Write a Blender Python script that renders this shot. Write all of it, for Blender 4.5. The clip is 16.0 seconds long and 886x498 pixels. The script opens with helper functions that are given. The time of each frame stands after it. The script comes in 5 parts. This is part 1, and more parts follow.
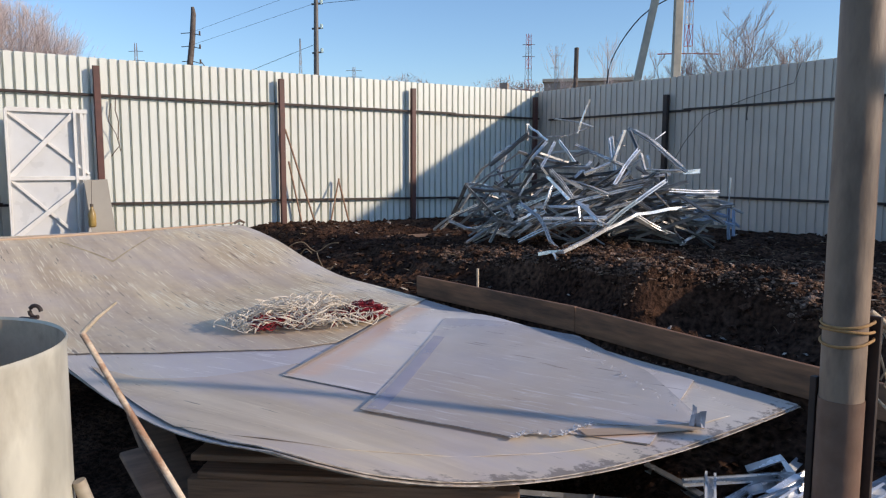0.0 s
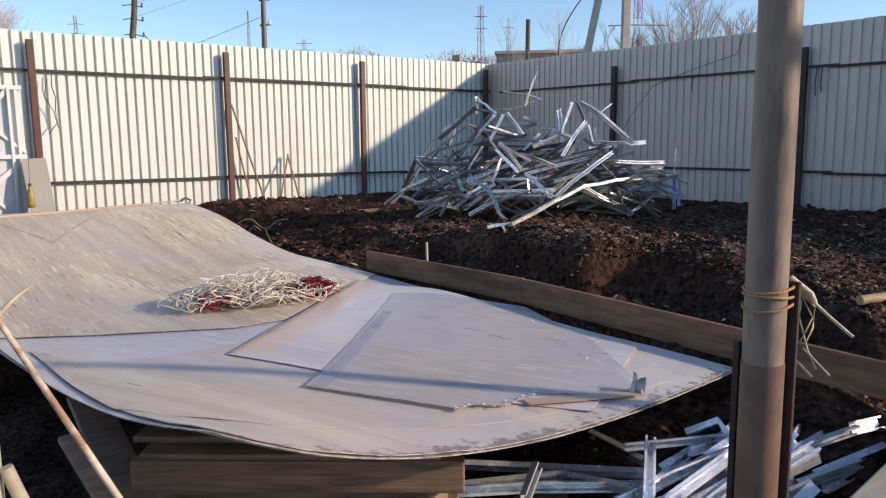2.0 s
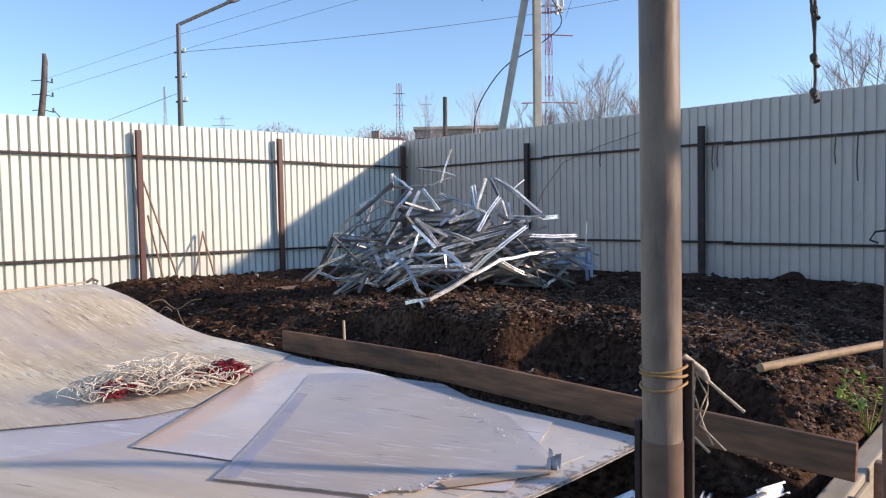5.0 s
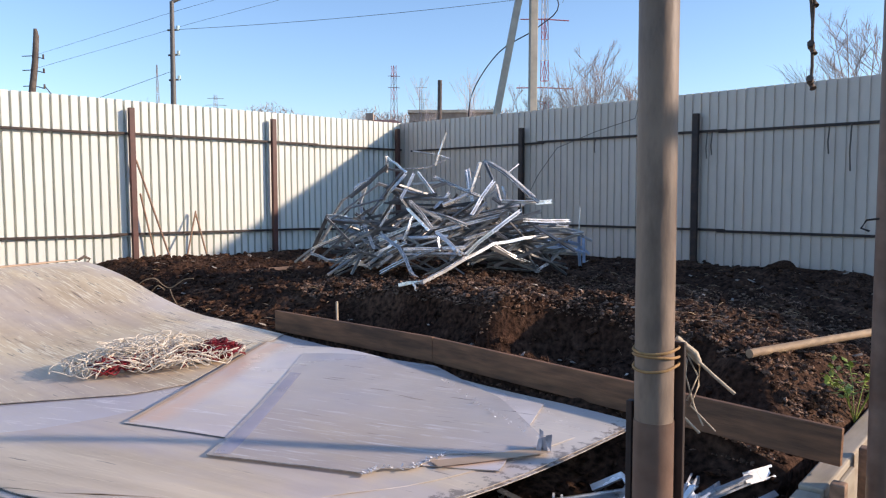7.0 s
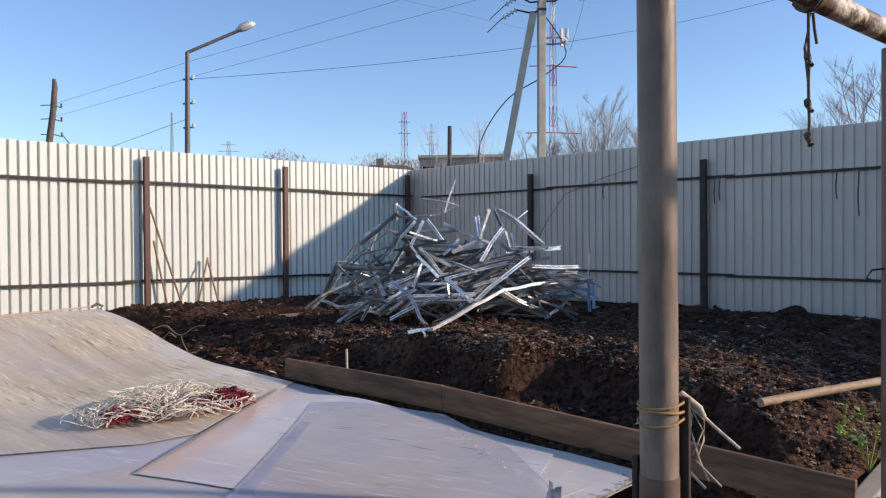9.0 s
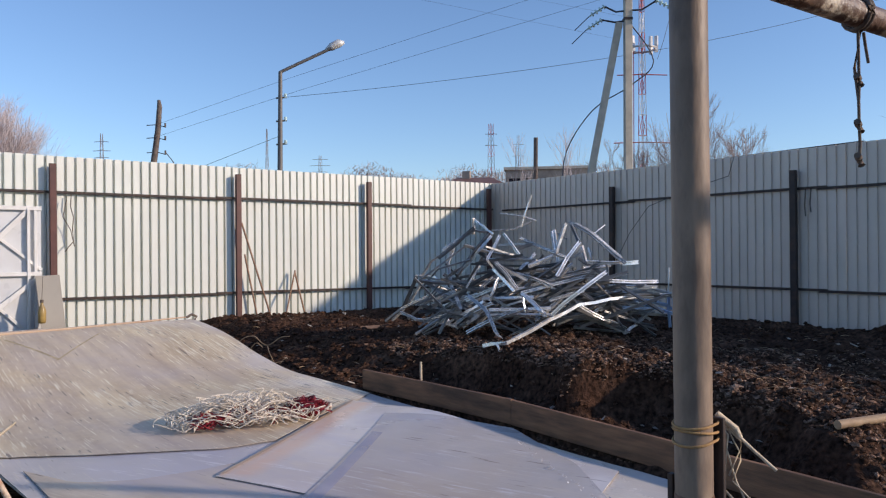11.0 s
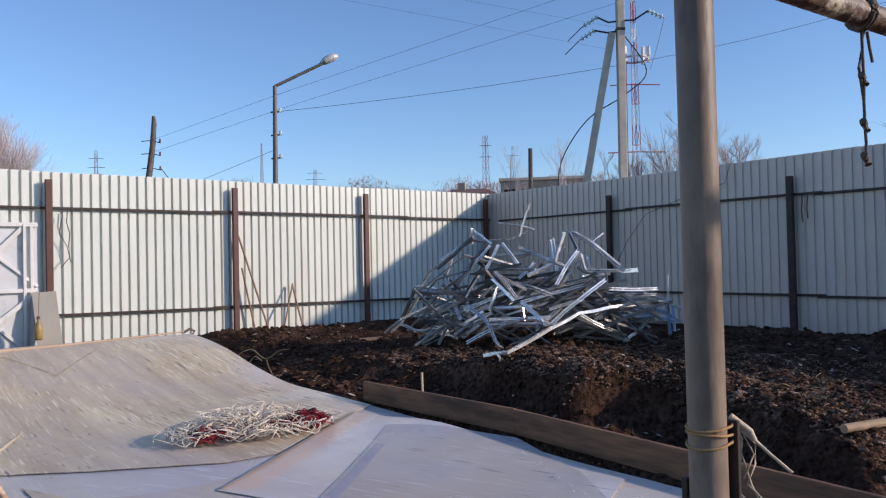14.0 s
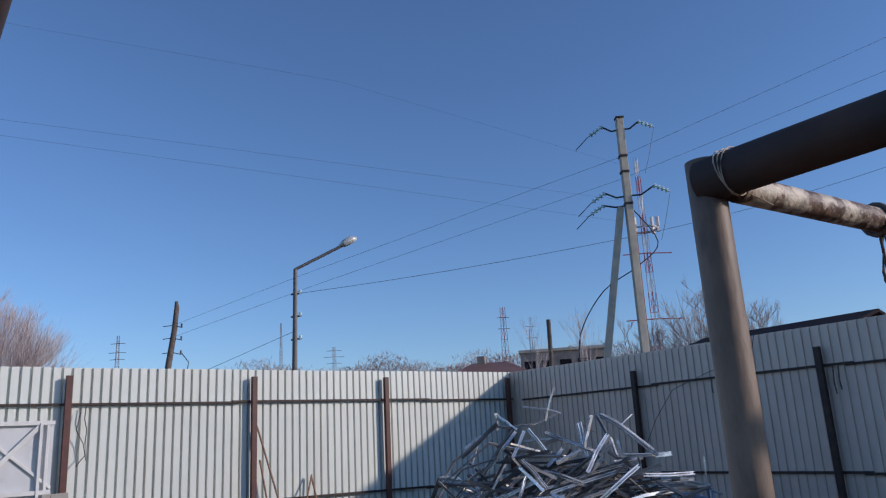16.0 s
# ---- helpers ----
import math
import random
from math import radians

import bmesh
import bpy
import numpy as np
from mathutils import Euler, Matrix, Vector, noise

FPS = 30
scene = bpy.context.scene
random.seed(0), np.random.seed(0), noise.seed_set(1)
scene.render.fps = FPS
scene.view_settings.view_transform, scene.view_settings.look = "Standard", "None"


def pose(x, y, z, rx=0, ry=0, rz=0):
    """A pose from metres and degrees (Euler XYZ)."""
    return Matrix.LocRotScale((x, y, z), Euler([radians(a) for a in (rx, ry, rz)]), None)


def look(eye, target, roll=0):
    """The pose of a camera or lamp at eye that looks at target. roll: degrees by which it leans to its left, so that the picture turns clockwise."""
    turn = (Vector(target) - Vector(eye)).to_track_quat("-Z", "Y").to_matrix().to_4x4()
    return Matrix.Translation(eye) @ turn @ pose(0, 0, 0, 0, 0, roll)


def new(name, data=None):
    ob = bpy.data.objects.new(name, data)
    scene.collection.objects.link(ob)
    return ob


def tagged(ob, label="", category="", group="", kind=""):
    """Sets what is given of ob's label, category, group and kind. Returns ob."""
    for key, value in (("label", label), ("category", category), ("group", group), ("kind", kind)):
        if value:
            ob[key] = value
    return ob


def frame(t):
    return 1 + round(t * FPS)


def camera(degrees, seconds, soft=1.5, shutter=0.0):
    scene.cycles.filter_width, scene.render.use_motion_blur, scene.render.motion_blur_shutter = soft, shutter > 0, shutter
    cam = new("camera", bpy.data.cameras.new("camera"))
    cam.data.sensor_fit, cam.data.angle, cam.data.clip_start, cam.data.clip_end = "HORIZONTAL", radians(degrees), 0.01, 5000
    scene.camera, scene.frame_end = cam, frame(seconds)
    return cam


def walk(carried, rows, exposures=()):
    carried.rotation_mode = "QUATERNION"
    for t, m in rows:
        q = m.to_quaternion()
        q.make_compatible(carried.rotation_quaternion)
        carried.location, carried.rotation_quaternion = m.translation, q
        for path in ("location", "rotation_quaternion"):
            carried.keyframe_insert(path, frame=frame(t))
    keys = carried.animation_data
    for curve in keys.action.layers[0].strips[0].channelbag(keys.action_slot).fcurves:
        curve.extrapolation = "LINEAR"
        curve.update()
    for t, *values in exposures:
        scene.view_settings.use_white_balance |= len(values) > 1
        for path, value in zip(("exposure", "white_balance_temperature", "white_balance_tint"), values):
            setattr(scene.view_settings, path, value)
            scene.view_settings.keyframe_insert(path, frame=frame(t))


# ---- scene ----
cam = camera(61.24, 16.0, 1.2)
PATH = [
    (0, (0.512, 1.170, 1.508), (1.661, 2.792, 1.285), 0.10),
    (0.5, (0.537, 1.167, 1.511), (1.728, 2.755, 1.270), 0.21),
    (1, (0.539, 1.160, 1.511), (1.753, 2.729, 1.255), 0.07),
    (1.5, (0.538, 1.157, 1.506), (1.761, 2.716, 1.229), 0.51),
    (2, (0.550, 1.143, 1.508), (1.787, 2.687, 1.216), -0.55),
    (2.5, (0.574, 1.131, 1.518), (1.856, 2.634, 1.207), -1.92),
    (3, (0.580, 1.137, 1.523), (1.926, 2.588, 1.237), -1.46),
    (3.5, (0.575, 1.118, 1.553), (1.991, 2.524, 1.420), -1.43),
    (3.7, (0.580, 1.128, 1.548), (2.005, 2.527, 1.438), -1.53),
    (5.8, (0.551, 1.106, 1.530), (1.943, 2.538, 1.421), -0.78),
    (6, (0.542, 1.110, 1.527), (1.937, 2.537, 1.399), -0.37),
    (6.5, (0.549, 1.111, 1.528), (1.960, 2.521, 1.382), -0.11),
    (7, (0.558, 1.112, 1.529), (1.976, 2.515, 1.383), -0.21),
    (7.5, (0.576, 1.116, 1.531), (2.002, 2.514, 1.432), 0.03),
    (8, (0.558, 1.114, 1.529), (1.999, 2.499, 1.589), 1.06),
    (8.2, (0.540, 1.103, 1.551), (1.985, 2.486, 1.569), 0.50),
    (10.3, (0.541, 1.060, 1.562), (1.892, 2.534, 1.529), -0.59),
    (10.5, (0.549, 1.030, 1.569), (1.867, 2.535, 1.558), -0.42),
    (11, (0.553, 0.952, 1.579), (1.781, 2.531, 1.583), -0.48),
    (11.5, (0.559, 0.941, 1.576), (1.741, 2.554, 1.581), -0.56),
    (12, (0.539, 0.942, 1.577), (1.723, 2.553, 1.640), -0.43),
    (12.5, (0.538, 0.958, 1.575), (1.730, 2.562, 1.643), -0.37),
    (13, (0.546, 0.966, 1.563), (1.754, 2.558, 1.635), -0.65),
    (13.5, (0.546, 0.970, 1.568), (1.778, 2.545, 1.621), -1.43),
    (14, (0.544, 0.980, 1.564), (1.781, 2.552, 1.600), -1.29),
    (14.5, (0.528, 0.986, 1.600), (1.766, 2.557, 1.615), -0.39),
    (15, (0.547, 0.997, 1.630), (1.774, 2.570, 1.774), -0.27),
    (15.5, (0.557, 1.007, 1.654), (1.771, 2.567, 1.960), -0.86),
    (16, (0.536, 0.995, 1.676), (1.711, 2.537, 2.169), -3.16),
]
EXPOSE = [
    (0, 0.06, 7100, 14), (1.5, 0.2, 7300, 15), (2.5, 0.32, 7500, 17), (3.5, 0.42, 7200, 17), (7, 0.44, 7350, 18), (8, 0.28, 7200, 18),
    (10.5, 0.14, 7150, 18), (11.5, -0.12, 6800, 17), (12.2, -0.14, 6750, 17), (13, -0.05, 6700, 17), (14.5, -0.03, 6700, 17), (15, -0.12, 6650, 17), (16, -0.52, 6150, 17),
]
walk(cam, [(t, look(eye, aim, roll)) for t, eye, aim, roll in PATH], EXPOSE)

# ---------------- world, sun, exposure ----------------
SUN_DIR = Vector((1.0, -1.2, 0.567)).normalized()
world = bpy.data.worlds.new("world")
scene.world = world
world.use_nodes = True
wn = world.node_tree.nodes
sky = wn.new("ShaderNodeTexSky")
sky.sky_type = "NISHITA"
sky.sun_disc = False
sky.sun_elevation = math.asin(SUN_DIR.z)
sky.sun_rotation = math.atan2(SUN_DIR.x, SUN_DIR.y)
sky.air_density, sky.dust_density, sky.ozone_density = 1.0, 0.3, 5.4
world.node_tree.links.new(sky.outputs[0], wn["Background"].inputs[0])
wn["Background"].inputs[1].default_value = 0.19
sun = new("sun", bpy.data.lights.new("sun", "SUN"))
sun.data.energy, sun.data.angle, sun.data.color = 3.6, radians(1.6), (1.0, 0.89, 0.76)
sun.matrix_world = look(SUN_DIR * 30, (0, 0, 0))
scene.view_settings.exposure = 0.0

# ---------------- materials ----------------


def mat(name, base, rough=0.6, metal=0.0, vary=0.15, scale=6.0, tint=None, tint_amt=0.4, tint_scale=1.5,
        bump=0.2, bump_scale=40.0, bump_dist=0.01, stretch=(1, 1, 1), each=0.0, spec=0.5, trans=0.0, tint_cut=(0.45, 0.65), island=0.0):
    """A node material with fine grain, large stains of a second colour and a bump."""
    m = bpy.data.materials.new(name)
    m.use_nodes = True
    nt = m.node_tree
    n, l = nt.nodes, nt.links
    b = n["Principled BSDF"]
    tc = n.new("ShaderNodeTexCoord")
    mp = n.new("ShaderNodeMapping")
    mp.inputs["Scale"].default_value = stretch
    l.new(tc.outputs["Object"], mp.inputs[0])
    fine = n.new("ShaderNodeTexNoise")
    fine.inputs["Scale"].default_value, fine.inputs["Detail"].default_value = scale, 8
    l.new(mp.outputs[0], fine.inputs[0])
    ramp = n.new("ShaderNodeMapRange")
    ramp.inputs["From Min"].default_value, ramp.inputs["From Max"].default_value = 0.3, 0.7
    ramp.inputs["To Min"].default_value, ramp.inputs["To Max"].default_value = 1 - vary, 1 + vary
    l.new(fine.outputs[0], ramp.inputs[0])
    last = None
    col = n.new("ShaderNodeRGB")
    col.outputs[0].default_value = (*base, 1)
    last = col.outputs[0]
    if tint:
        big = n.new("ShaderNodeTexNoise")
        big.inputs["Scale"].default_value, big.inputs["Detail"].default_value = tint_scale, 6
        big.inputs["Roughness"].default_value = 0.65
        l.new(mp.outputs[0], big.inputs[0])
        cut = n.new("ShaderNodeMapRange")
        cut.inputs["From Min"].default_value, cut.inputs["From Max"].default_value = tint_cut
        cut.inputs["To Max"].default_value = tint_amt
        l.new(big.outputs[0], cut.inputs[0])
        mx = n.new("ShaderNodeMix")
        mx.data_type = "RGBA"
        l.new(cut.outputs[0], mx.inputs["Factor"])
        l.new(last, mx.inputs["A"])
        mx.inputs["B"].default_value = (*tint, 1)
        last = mx.outputs["Result"]
    mul = n.new("ShaderNodeVectorMath")
    mul.operation = "SCALE"
    l.new(last, mul.inputs[0])
    fac = ramp.outputs[0]
    if island:
        ge = n.new("ShaderNodeNewGeometry")
        r3 = n.new("ShaderNodeMapRange")
        r3.inputs["To Min"].default_value, r3.inputs["To Max"].default_value = 1 - island, 1 + island
        l.new(ge.outputs["Random Per Island"], r3.inputs[0])
        m3 = n.new("ShaderNodeMath")
        m3.operation = "MULTIPLY"
        l.new(fac, m3.inputs[0])
        l.new(r3.outputs[0], m3.inputs[1])
        fac = m3.outputs[0]
    if each:
        oi = n.new("ShaderNodeObjectInfo")
        r2 = n.new("ShaderNodeMapRange")
        r2.inputs["To Min"].default_value, r2.inputs["To Max"].default_value = 1 - each, 1 + each
        l.new(oi.outputs["Random"], r2.inputs[0])
        mm = n.new("ShaderNodeMath")
        mm.operation = "MULTIPLY"
        l.new(fac, mm.inputs[0])
        l.new(r2.outputs[0], mm.inputs[1])
        fac = mm.outputs[0]
    l.new(fac, mul.inputs["Scale"])
    l.new(mul.outputs[0], b.inputs["Base Color"])
    b.inputs["Roughness"].default_value, b.inputs["Metallic"].default_value = rough, metal
    b.inputs["Specular IOR Level"].default_value = spec
    b.inputs["Transmission Weight"].default_value = trans
    rr = n.new("ShaderNodeMapRange")
    rr.inputs["To Min"].default_value, rr.inputs["To Max"].default_value = max(0.03, rough - 0.12), min(1, rough + 0.12)
    l.new(fine.outputs[0], rr.inputs[0])
    l.new(rr.outputs[0], b.inputs["Roughness"])
    if bump:
        bn = n.new("ShaderNodeTexNoise")
        bn.inputs["Scale"].default_value, bn.inputs["Detail"].default_value = bump_scale, 5
        l.new(mp.outputs[0], bn.inputs[0])
        bp = n.new("ShaderNodeBump")
        bp.inputs["Strength"].default_value, bp.inputs["Distance"].default_value = bump, bump_dist
        l.new(bn.outputs[0], bp.inputs["Height"])
        l.new(bp.outputs[0], b.inputs["Normal"])
    return m


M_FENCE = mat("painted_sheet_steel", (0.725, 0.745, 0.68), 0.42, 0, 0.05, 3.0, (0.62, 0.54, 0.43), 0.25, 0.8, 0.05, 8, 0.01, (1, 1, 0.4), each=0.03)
# Shaded copy of the fence steel: the duller base stands in for shade.
M_FENCE_SHADE = mat("shaded_sheet_steel", (0.65, 0.555, 0.47), 0.42, 0.0, 0.08, 3.0, (0.5, 0.45, 0.38), 0.45, 1.4, 0.05, 8, 0.01, (1, 1, 0.4), each=0.04)
M_POST = mat("red_primer_steel", (0.12, 0.045, 0.036), 0.55, 0, 0.25, 12, (0.05, 0.028, 0.022), 0.6, 3, 0.25, 60, 0.003)
M_RAIL = mat("rusty_rail_steel", (0.035, 0.023, 0.02), 0.65, 0, 0.3, 20, (0.08, 0.04, 0.024), 0.5, 5, 0.3, 60, 0.003)
M_PIPE = mat("weathered_grey_pipe", (0.26, 0.187, 0.135), 0.56, 0.0, 0.3, 14, (0.1, 0.068, 0.052), 0.75, 4.5, 0.5, 50, 0.004, (1, 1, 0.35), tint_cut=(0.48, 0.6))
M_PIPE_RUST = mat("rusty_sleeve", (0.2, 0.127, 0.093), 0.5, 0.0, 0.3, 9, (0.14, 0.06, 0.035), 0.6, 4, 0.3, 50, 0.004)
M_PIPE_DARK = mat("dark_brown_pipe", (0.06, 0.036, 0.028), 0.7, 0.0, 0.3, 9, (0.13, 0.06, 0.03), 0.5, 3, 0.25, 50, 0.004)
M_PIPE_PEEL = mat("peeling_painted_pipe", (0.62, 0.52, 0.4), 0.55, 0.0, 0.3, 24, (0.13, 0.065, 0.04), 0.95, 13, 0.7, 30, 0.012, tint_cut=(0.46, 0.54))
M_ZINC = mat("galvanised_profile_steel", (0.95, 0.925, 0.885), 0.25, 0.5, 0.15, 9, (0.4, 0.38, 0.36), 0.5, 3.5, 0.15, 18, 0.004, each=0.3)
# Darkened zinc copy that imitates shade among the heap's profiles.
M_ZINC_SHADE = mat("shade_dark_galvanised_steel", (0.34, 0.33, 0.315), 0.34, 0.6, 0.2, 9, (0.2, 0.19, 0.18), 0.6, 3.5, 0.15, 18, 0.004, each=0.45)
# Zinc copy for the ground profiles, toned bright to look sunlit.
M_ZINC_LIT = mat("sunlit_galvanised_steel", (0.84, 0.85, 0.86), 0.26, 0.4, 0.2, 9, (0.36, 0.36, 0.36), 0.6, 5, 0.2, 18, 0.006, each=0.35)
M_ZINC_BLUE = mat("blue_film_profile", (0.42, 0.56, 0.75), 0.4, 0.3, 0.2, 9, None, bump=0.1)
M_SOIL = mat("black_garden_soil", (0.048, 0.025, 0.0165), 0.95, 0, 0.8, 30, (0.15, 0.084, 0.054), 0.55, 2.3, 0.7, 30, 0.035, spec=0.06)
M_CLOD = mat("soil_clod", (0.062, 0.033, 0.022), 0.95, 0, 0.6, 60, (0.12, 0.068, 0.044), 0.6, 6, 1.0, 90, 0.02, spec=0.06, island=0.5)
# Lighter than the clods, so that the bank top looks sunlit.
M_CRUMB_LIT = mat("dry_sunlit_soil_crumb", (0.18, 0.108, 0.074), 0.95, 0, 0.6, 60, (0.34, 0.235, 0.175), 0.6, 6, 1.0, 90, 0.02, spec=0.06, island=0.55)
M_BOARD = mat("damp_brown_board", (0.26, 0.125, 0.064), 0.75, 0, 0.3, 5, (0.06, 0.036, 0.024), 0.7, 1.5, 0.3, 30, 0.006, (6, 1, 8))
M_WOOD = mat("weathered_timber", (0.32, 0.19, 0.12), 0.75, 0, 0.3, 6, (0.18, 0.11, 0.07), 0.6, 2, 0.35, 30, 0.006, (1, 5, 8))
M_WOOD_X = mat("weathered_timber_long", (0.28, 0.162, 0.1), 0.75, 0, 0.45, 8, (0.15, 0.088, 0.056), 0.7, 2, 0.5, 30, 0.006, (0.6, 9, 9))
M_PALE = mat("pale_planed_board", (0.4, 0.34, 0.26), 0.65, 0, 0.15, 5, (0.3, 0.2, 0.12), 0.4, 2, 0.2, 30, 0.004, (1, 5, 8))
M_TANK = mat("zinc_tank_sheet", (0.564, 0.546, 0.468), 0.5, 0.05, 0.22, 11, (0.34, 0.31, 0.25), 0.85, 4.5, 0.3, 7, 0.012, (1, 1, 0.45))
M_TANK_IN = mat("tank_inside", (0.55, 0.43, 0.31), 0.7, 0, 0.25, 8, (0.14, 0.1, 0.07), 0.7, 4, 0.2, 20, 0.005)
M_ROD = mat("rusted_rod", (0.62, 0.5, 0.38), 0.7, 0.0, 0.3, 20, (0.25, 0.1, 0.045), 0.8, 14, 0.4, 60, 0.003, tint_cut=(0.5, 0.6))
M_ROPE = mat("pale_twine", (0.62, 0.5, 0.36), 0.85, 0, 0.2, 60, None, bump=0.3, bump_scale=200)
M_TWINE = mat("orange_twine", (0.42, 0.24, 0.1), 0.85, 0, 0.2, 60, None, bump=0.3, bump_scale=200)
M_ROPE_DARK = mat("dark_rope", (0.13, 0.1, 0.08), 0.9, 0, 0.3, 60, None, bump=0.3, bump_scale=150)
M_WIRE_W = mat("white_cable_sheath", (0.78, 0.68, 0.55), 0.5, 0, 0.25, 20, (0.4, 0.33, 0.25), 0.5, 6, 0.0)
M_WIRE_R = mat("red_cable_sheath", (0.2, 0.008, 0.012), 0.5, 0, 0.3, 20, None, bump=0.0)
M_CONC = mat("pale_concrete_pole", (0.6, 0.53, 0.42), 0.85, 0, 0.12, 3, (0.32, 0.28, 0.22), 0.4, 1.0, 0.2, 12, 0.02)
M_LAMPP = mat("grey_lamp_post_steel", (0.16, 0.15, 0.14), 0.6, 0.2, 0.15, 3, None, bump=0.0)
M_LAMP = mat("lamp_head_grey", (0.6, 0.6, 0.58), 0.4, 0.2, 0.1, 3, None, bump=0.0)
M_TARPOLE = mat("tarred_timber_pole", (0.13, 0.1, 0.085), 0.85, 0, 0.35, 5, (0.2, 0.17, 0.14), 0.6, 2, 0.3, 20, 0.02)
M_LINE = mat("overhead_line", (0.05, 0.055, 0.07), 0.6, 0, 0.1, 3, None, bump=0.0)
M_GLASS_INS = mat("insulator_glass", (0.55, 0.72, 0.68), 0.2, 0, 0.1, 3, None, bump=0.0)
M_RED = mat("mast_red_paint", (0.5, 0.09, 0.08), 0.6, 0, 0.1, 3, None, bump=0.0)
M_WHITE = mat("mast_white_paint", (0.7, 0.68, 0.66), 0.6, 0, 0.1, 3, None, bump=0.0)
M_STEEL_FAR = mat("far_lattice_steel", (0.3, 0.29, 0.3), 0.6, 0.2, 0.1, 3, None, bump=0.0)
M_BARK = mat("bare_twig_bark", (0.42, 0.33, 0.29), 0.9, 0, 0.3, 8, None, bump=0.0)
# Twig tone kept pale to imitate hazy distance.
M_WOODS = mat("hazy_far_wood_twigs", (0.42, 0.34, 0.31), 0.9, 0, 0.3, 0.2, None, bump=0.0)
M_BIRCH = mat("birch_bark", (0.7, 0.62, 0.56), 0.85, 0, 0.3, 5, (0.1, 0.08, 0.07), 0.7, 3, 0.0)
M_TWIG_P = mat("birch_twig", (0.62, 0.53, 0.51), 0.9, 0, 0.3, 8, None, bump=0.0)
M_BRICK = mat("far_brick_wall", (0.45, 0.34, 0.26), 0.85, 0, 0.2, 2, (0.4, 0.34, 0.28), 0.5, 0.3, 0.0)
M_ROOF_RED = mat("red_metal_roof", (0.24, 0.13, 0.1), 0.6, 0, 0.2, 2, (0.12, 0.06, 0.05), 0.5, 0.5, 0.0)
M_ROOF_BLK = mat("dark_metal_roof", (0.022, 0.018, 0.022), 0.85, 0.0, 0.2, 2, None, bump=0.0, spec=0.1)
M_LEAF = mat("fresh_green_leaf", (0.27, 0.34, 0.06), 0.5, 0, 0.25, 20, (0.4, 0.42, 0.08), 0.6, 8, 0.0, each=0.3)
M_LOGW = mat("bare_pine_pole", (0.4, 0.27, 0.16), 0.7, 0, 0.25, 6, (0.24, 0.15, 0.09), 0.5, 2, 0.3, 30, 0.004, (2, 8, 8))
M_OCHRE = mat("ochre_plastic", (0.42, 0.28, 0.09), 0.4, 0, 0.2, 8, (0.12, 0.08, 0.03), 0.6, 12, 0.0)
M_PAPER = mat("pale_debris", (0.36, 0.3, 0.24), 0.8, 0, 0.2, 20, None, bump=0.0, island=0.5)
M_STRAW = mat("dry_straw", (0.3, 0.21, 0.13), 0.85, 0, 0.3, 20, None, bump=0.0, island=0.5)
M_CREASE = mat("dirt_crease", (0.5, 0.39, 0.24), 0.8, 0, 0.3, 20, (0.62, 0.5, 0.33), 0.8, 10, 0.0)
M_FRAY = mat("torn_white_plastic", (0.75, 0.74, 0.76), 0.4, 0, 0.1, 20, None, bump=0.0)
M_FRAY_D = mat("crumpled_clear_tape", (0.42, 0.41, 0.44), 0.25, 0, 0.3, 20, None, bump=0.0)
# Bluish see-through tone for the shadow strip on the clear sheet.
M_EDGE_SHADE = mat("bluish_edge_shade", (0.42, 0.42, 0.58), 0.3, 0, 0.12, 8, (0.56, 0.55, 0.64), 0.7, 5, 0.0)
M_EDGE_SHADE.node_tree.nodes["Principled BSDF"].inputs["Alpha"].default_value = 0.46
M_FRAMEW = mat("white_door_frame", (0.73, 0.715, 0.68), 0.5, 0, 0.08, 5, (0.6, 0.56, 0.5), 0.35, 2, 0.1, 20, 0.003)
M_PLY = mat("grey_leaning_board", (0.36, 0.33, 0.28), 0.8, 0, 0.15, 4, (0.25, 0.22, 0.18), 0.5, 2, 0.15, 30, 0.004)
M_STRAP = mat("tan_edge_tape", (0.5, 0.36, 0.25), 0.6, 0, 0.2, 8, (0.25, 0.17, 0.12), 0.5, 4, 0.1, 30, 0.003)


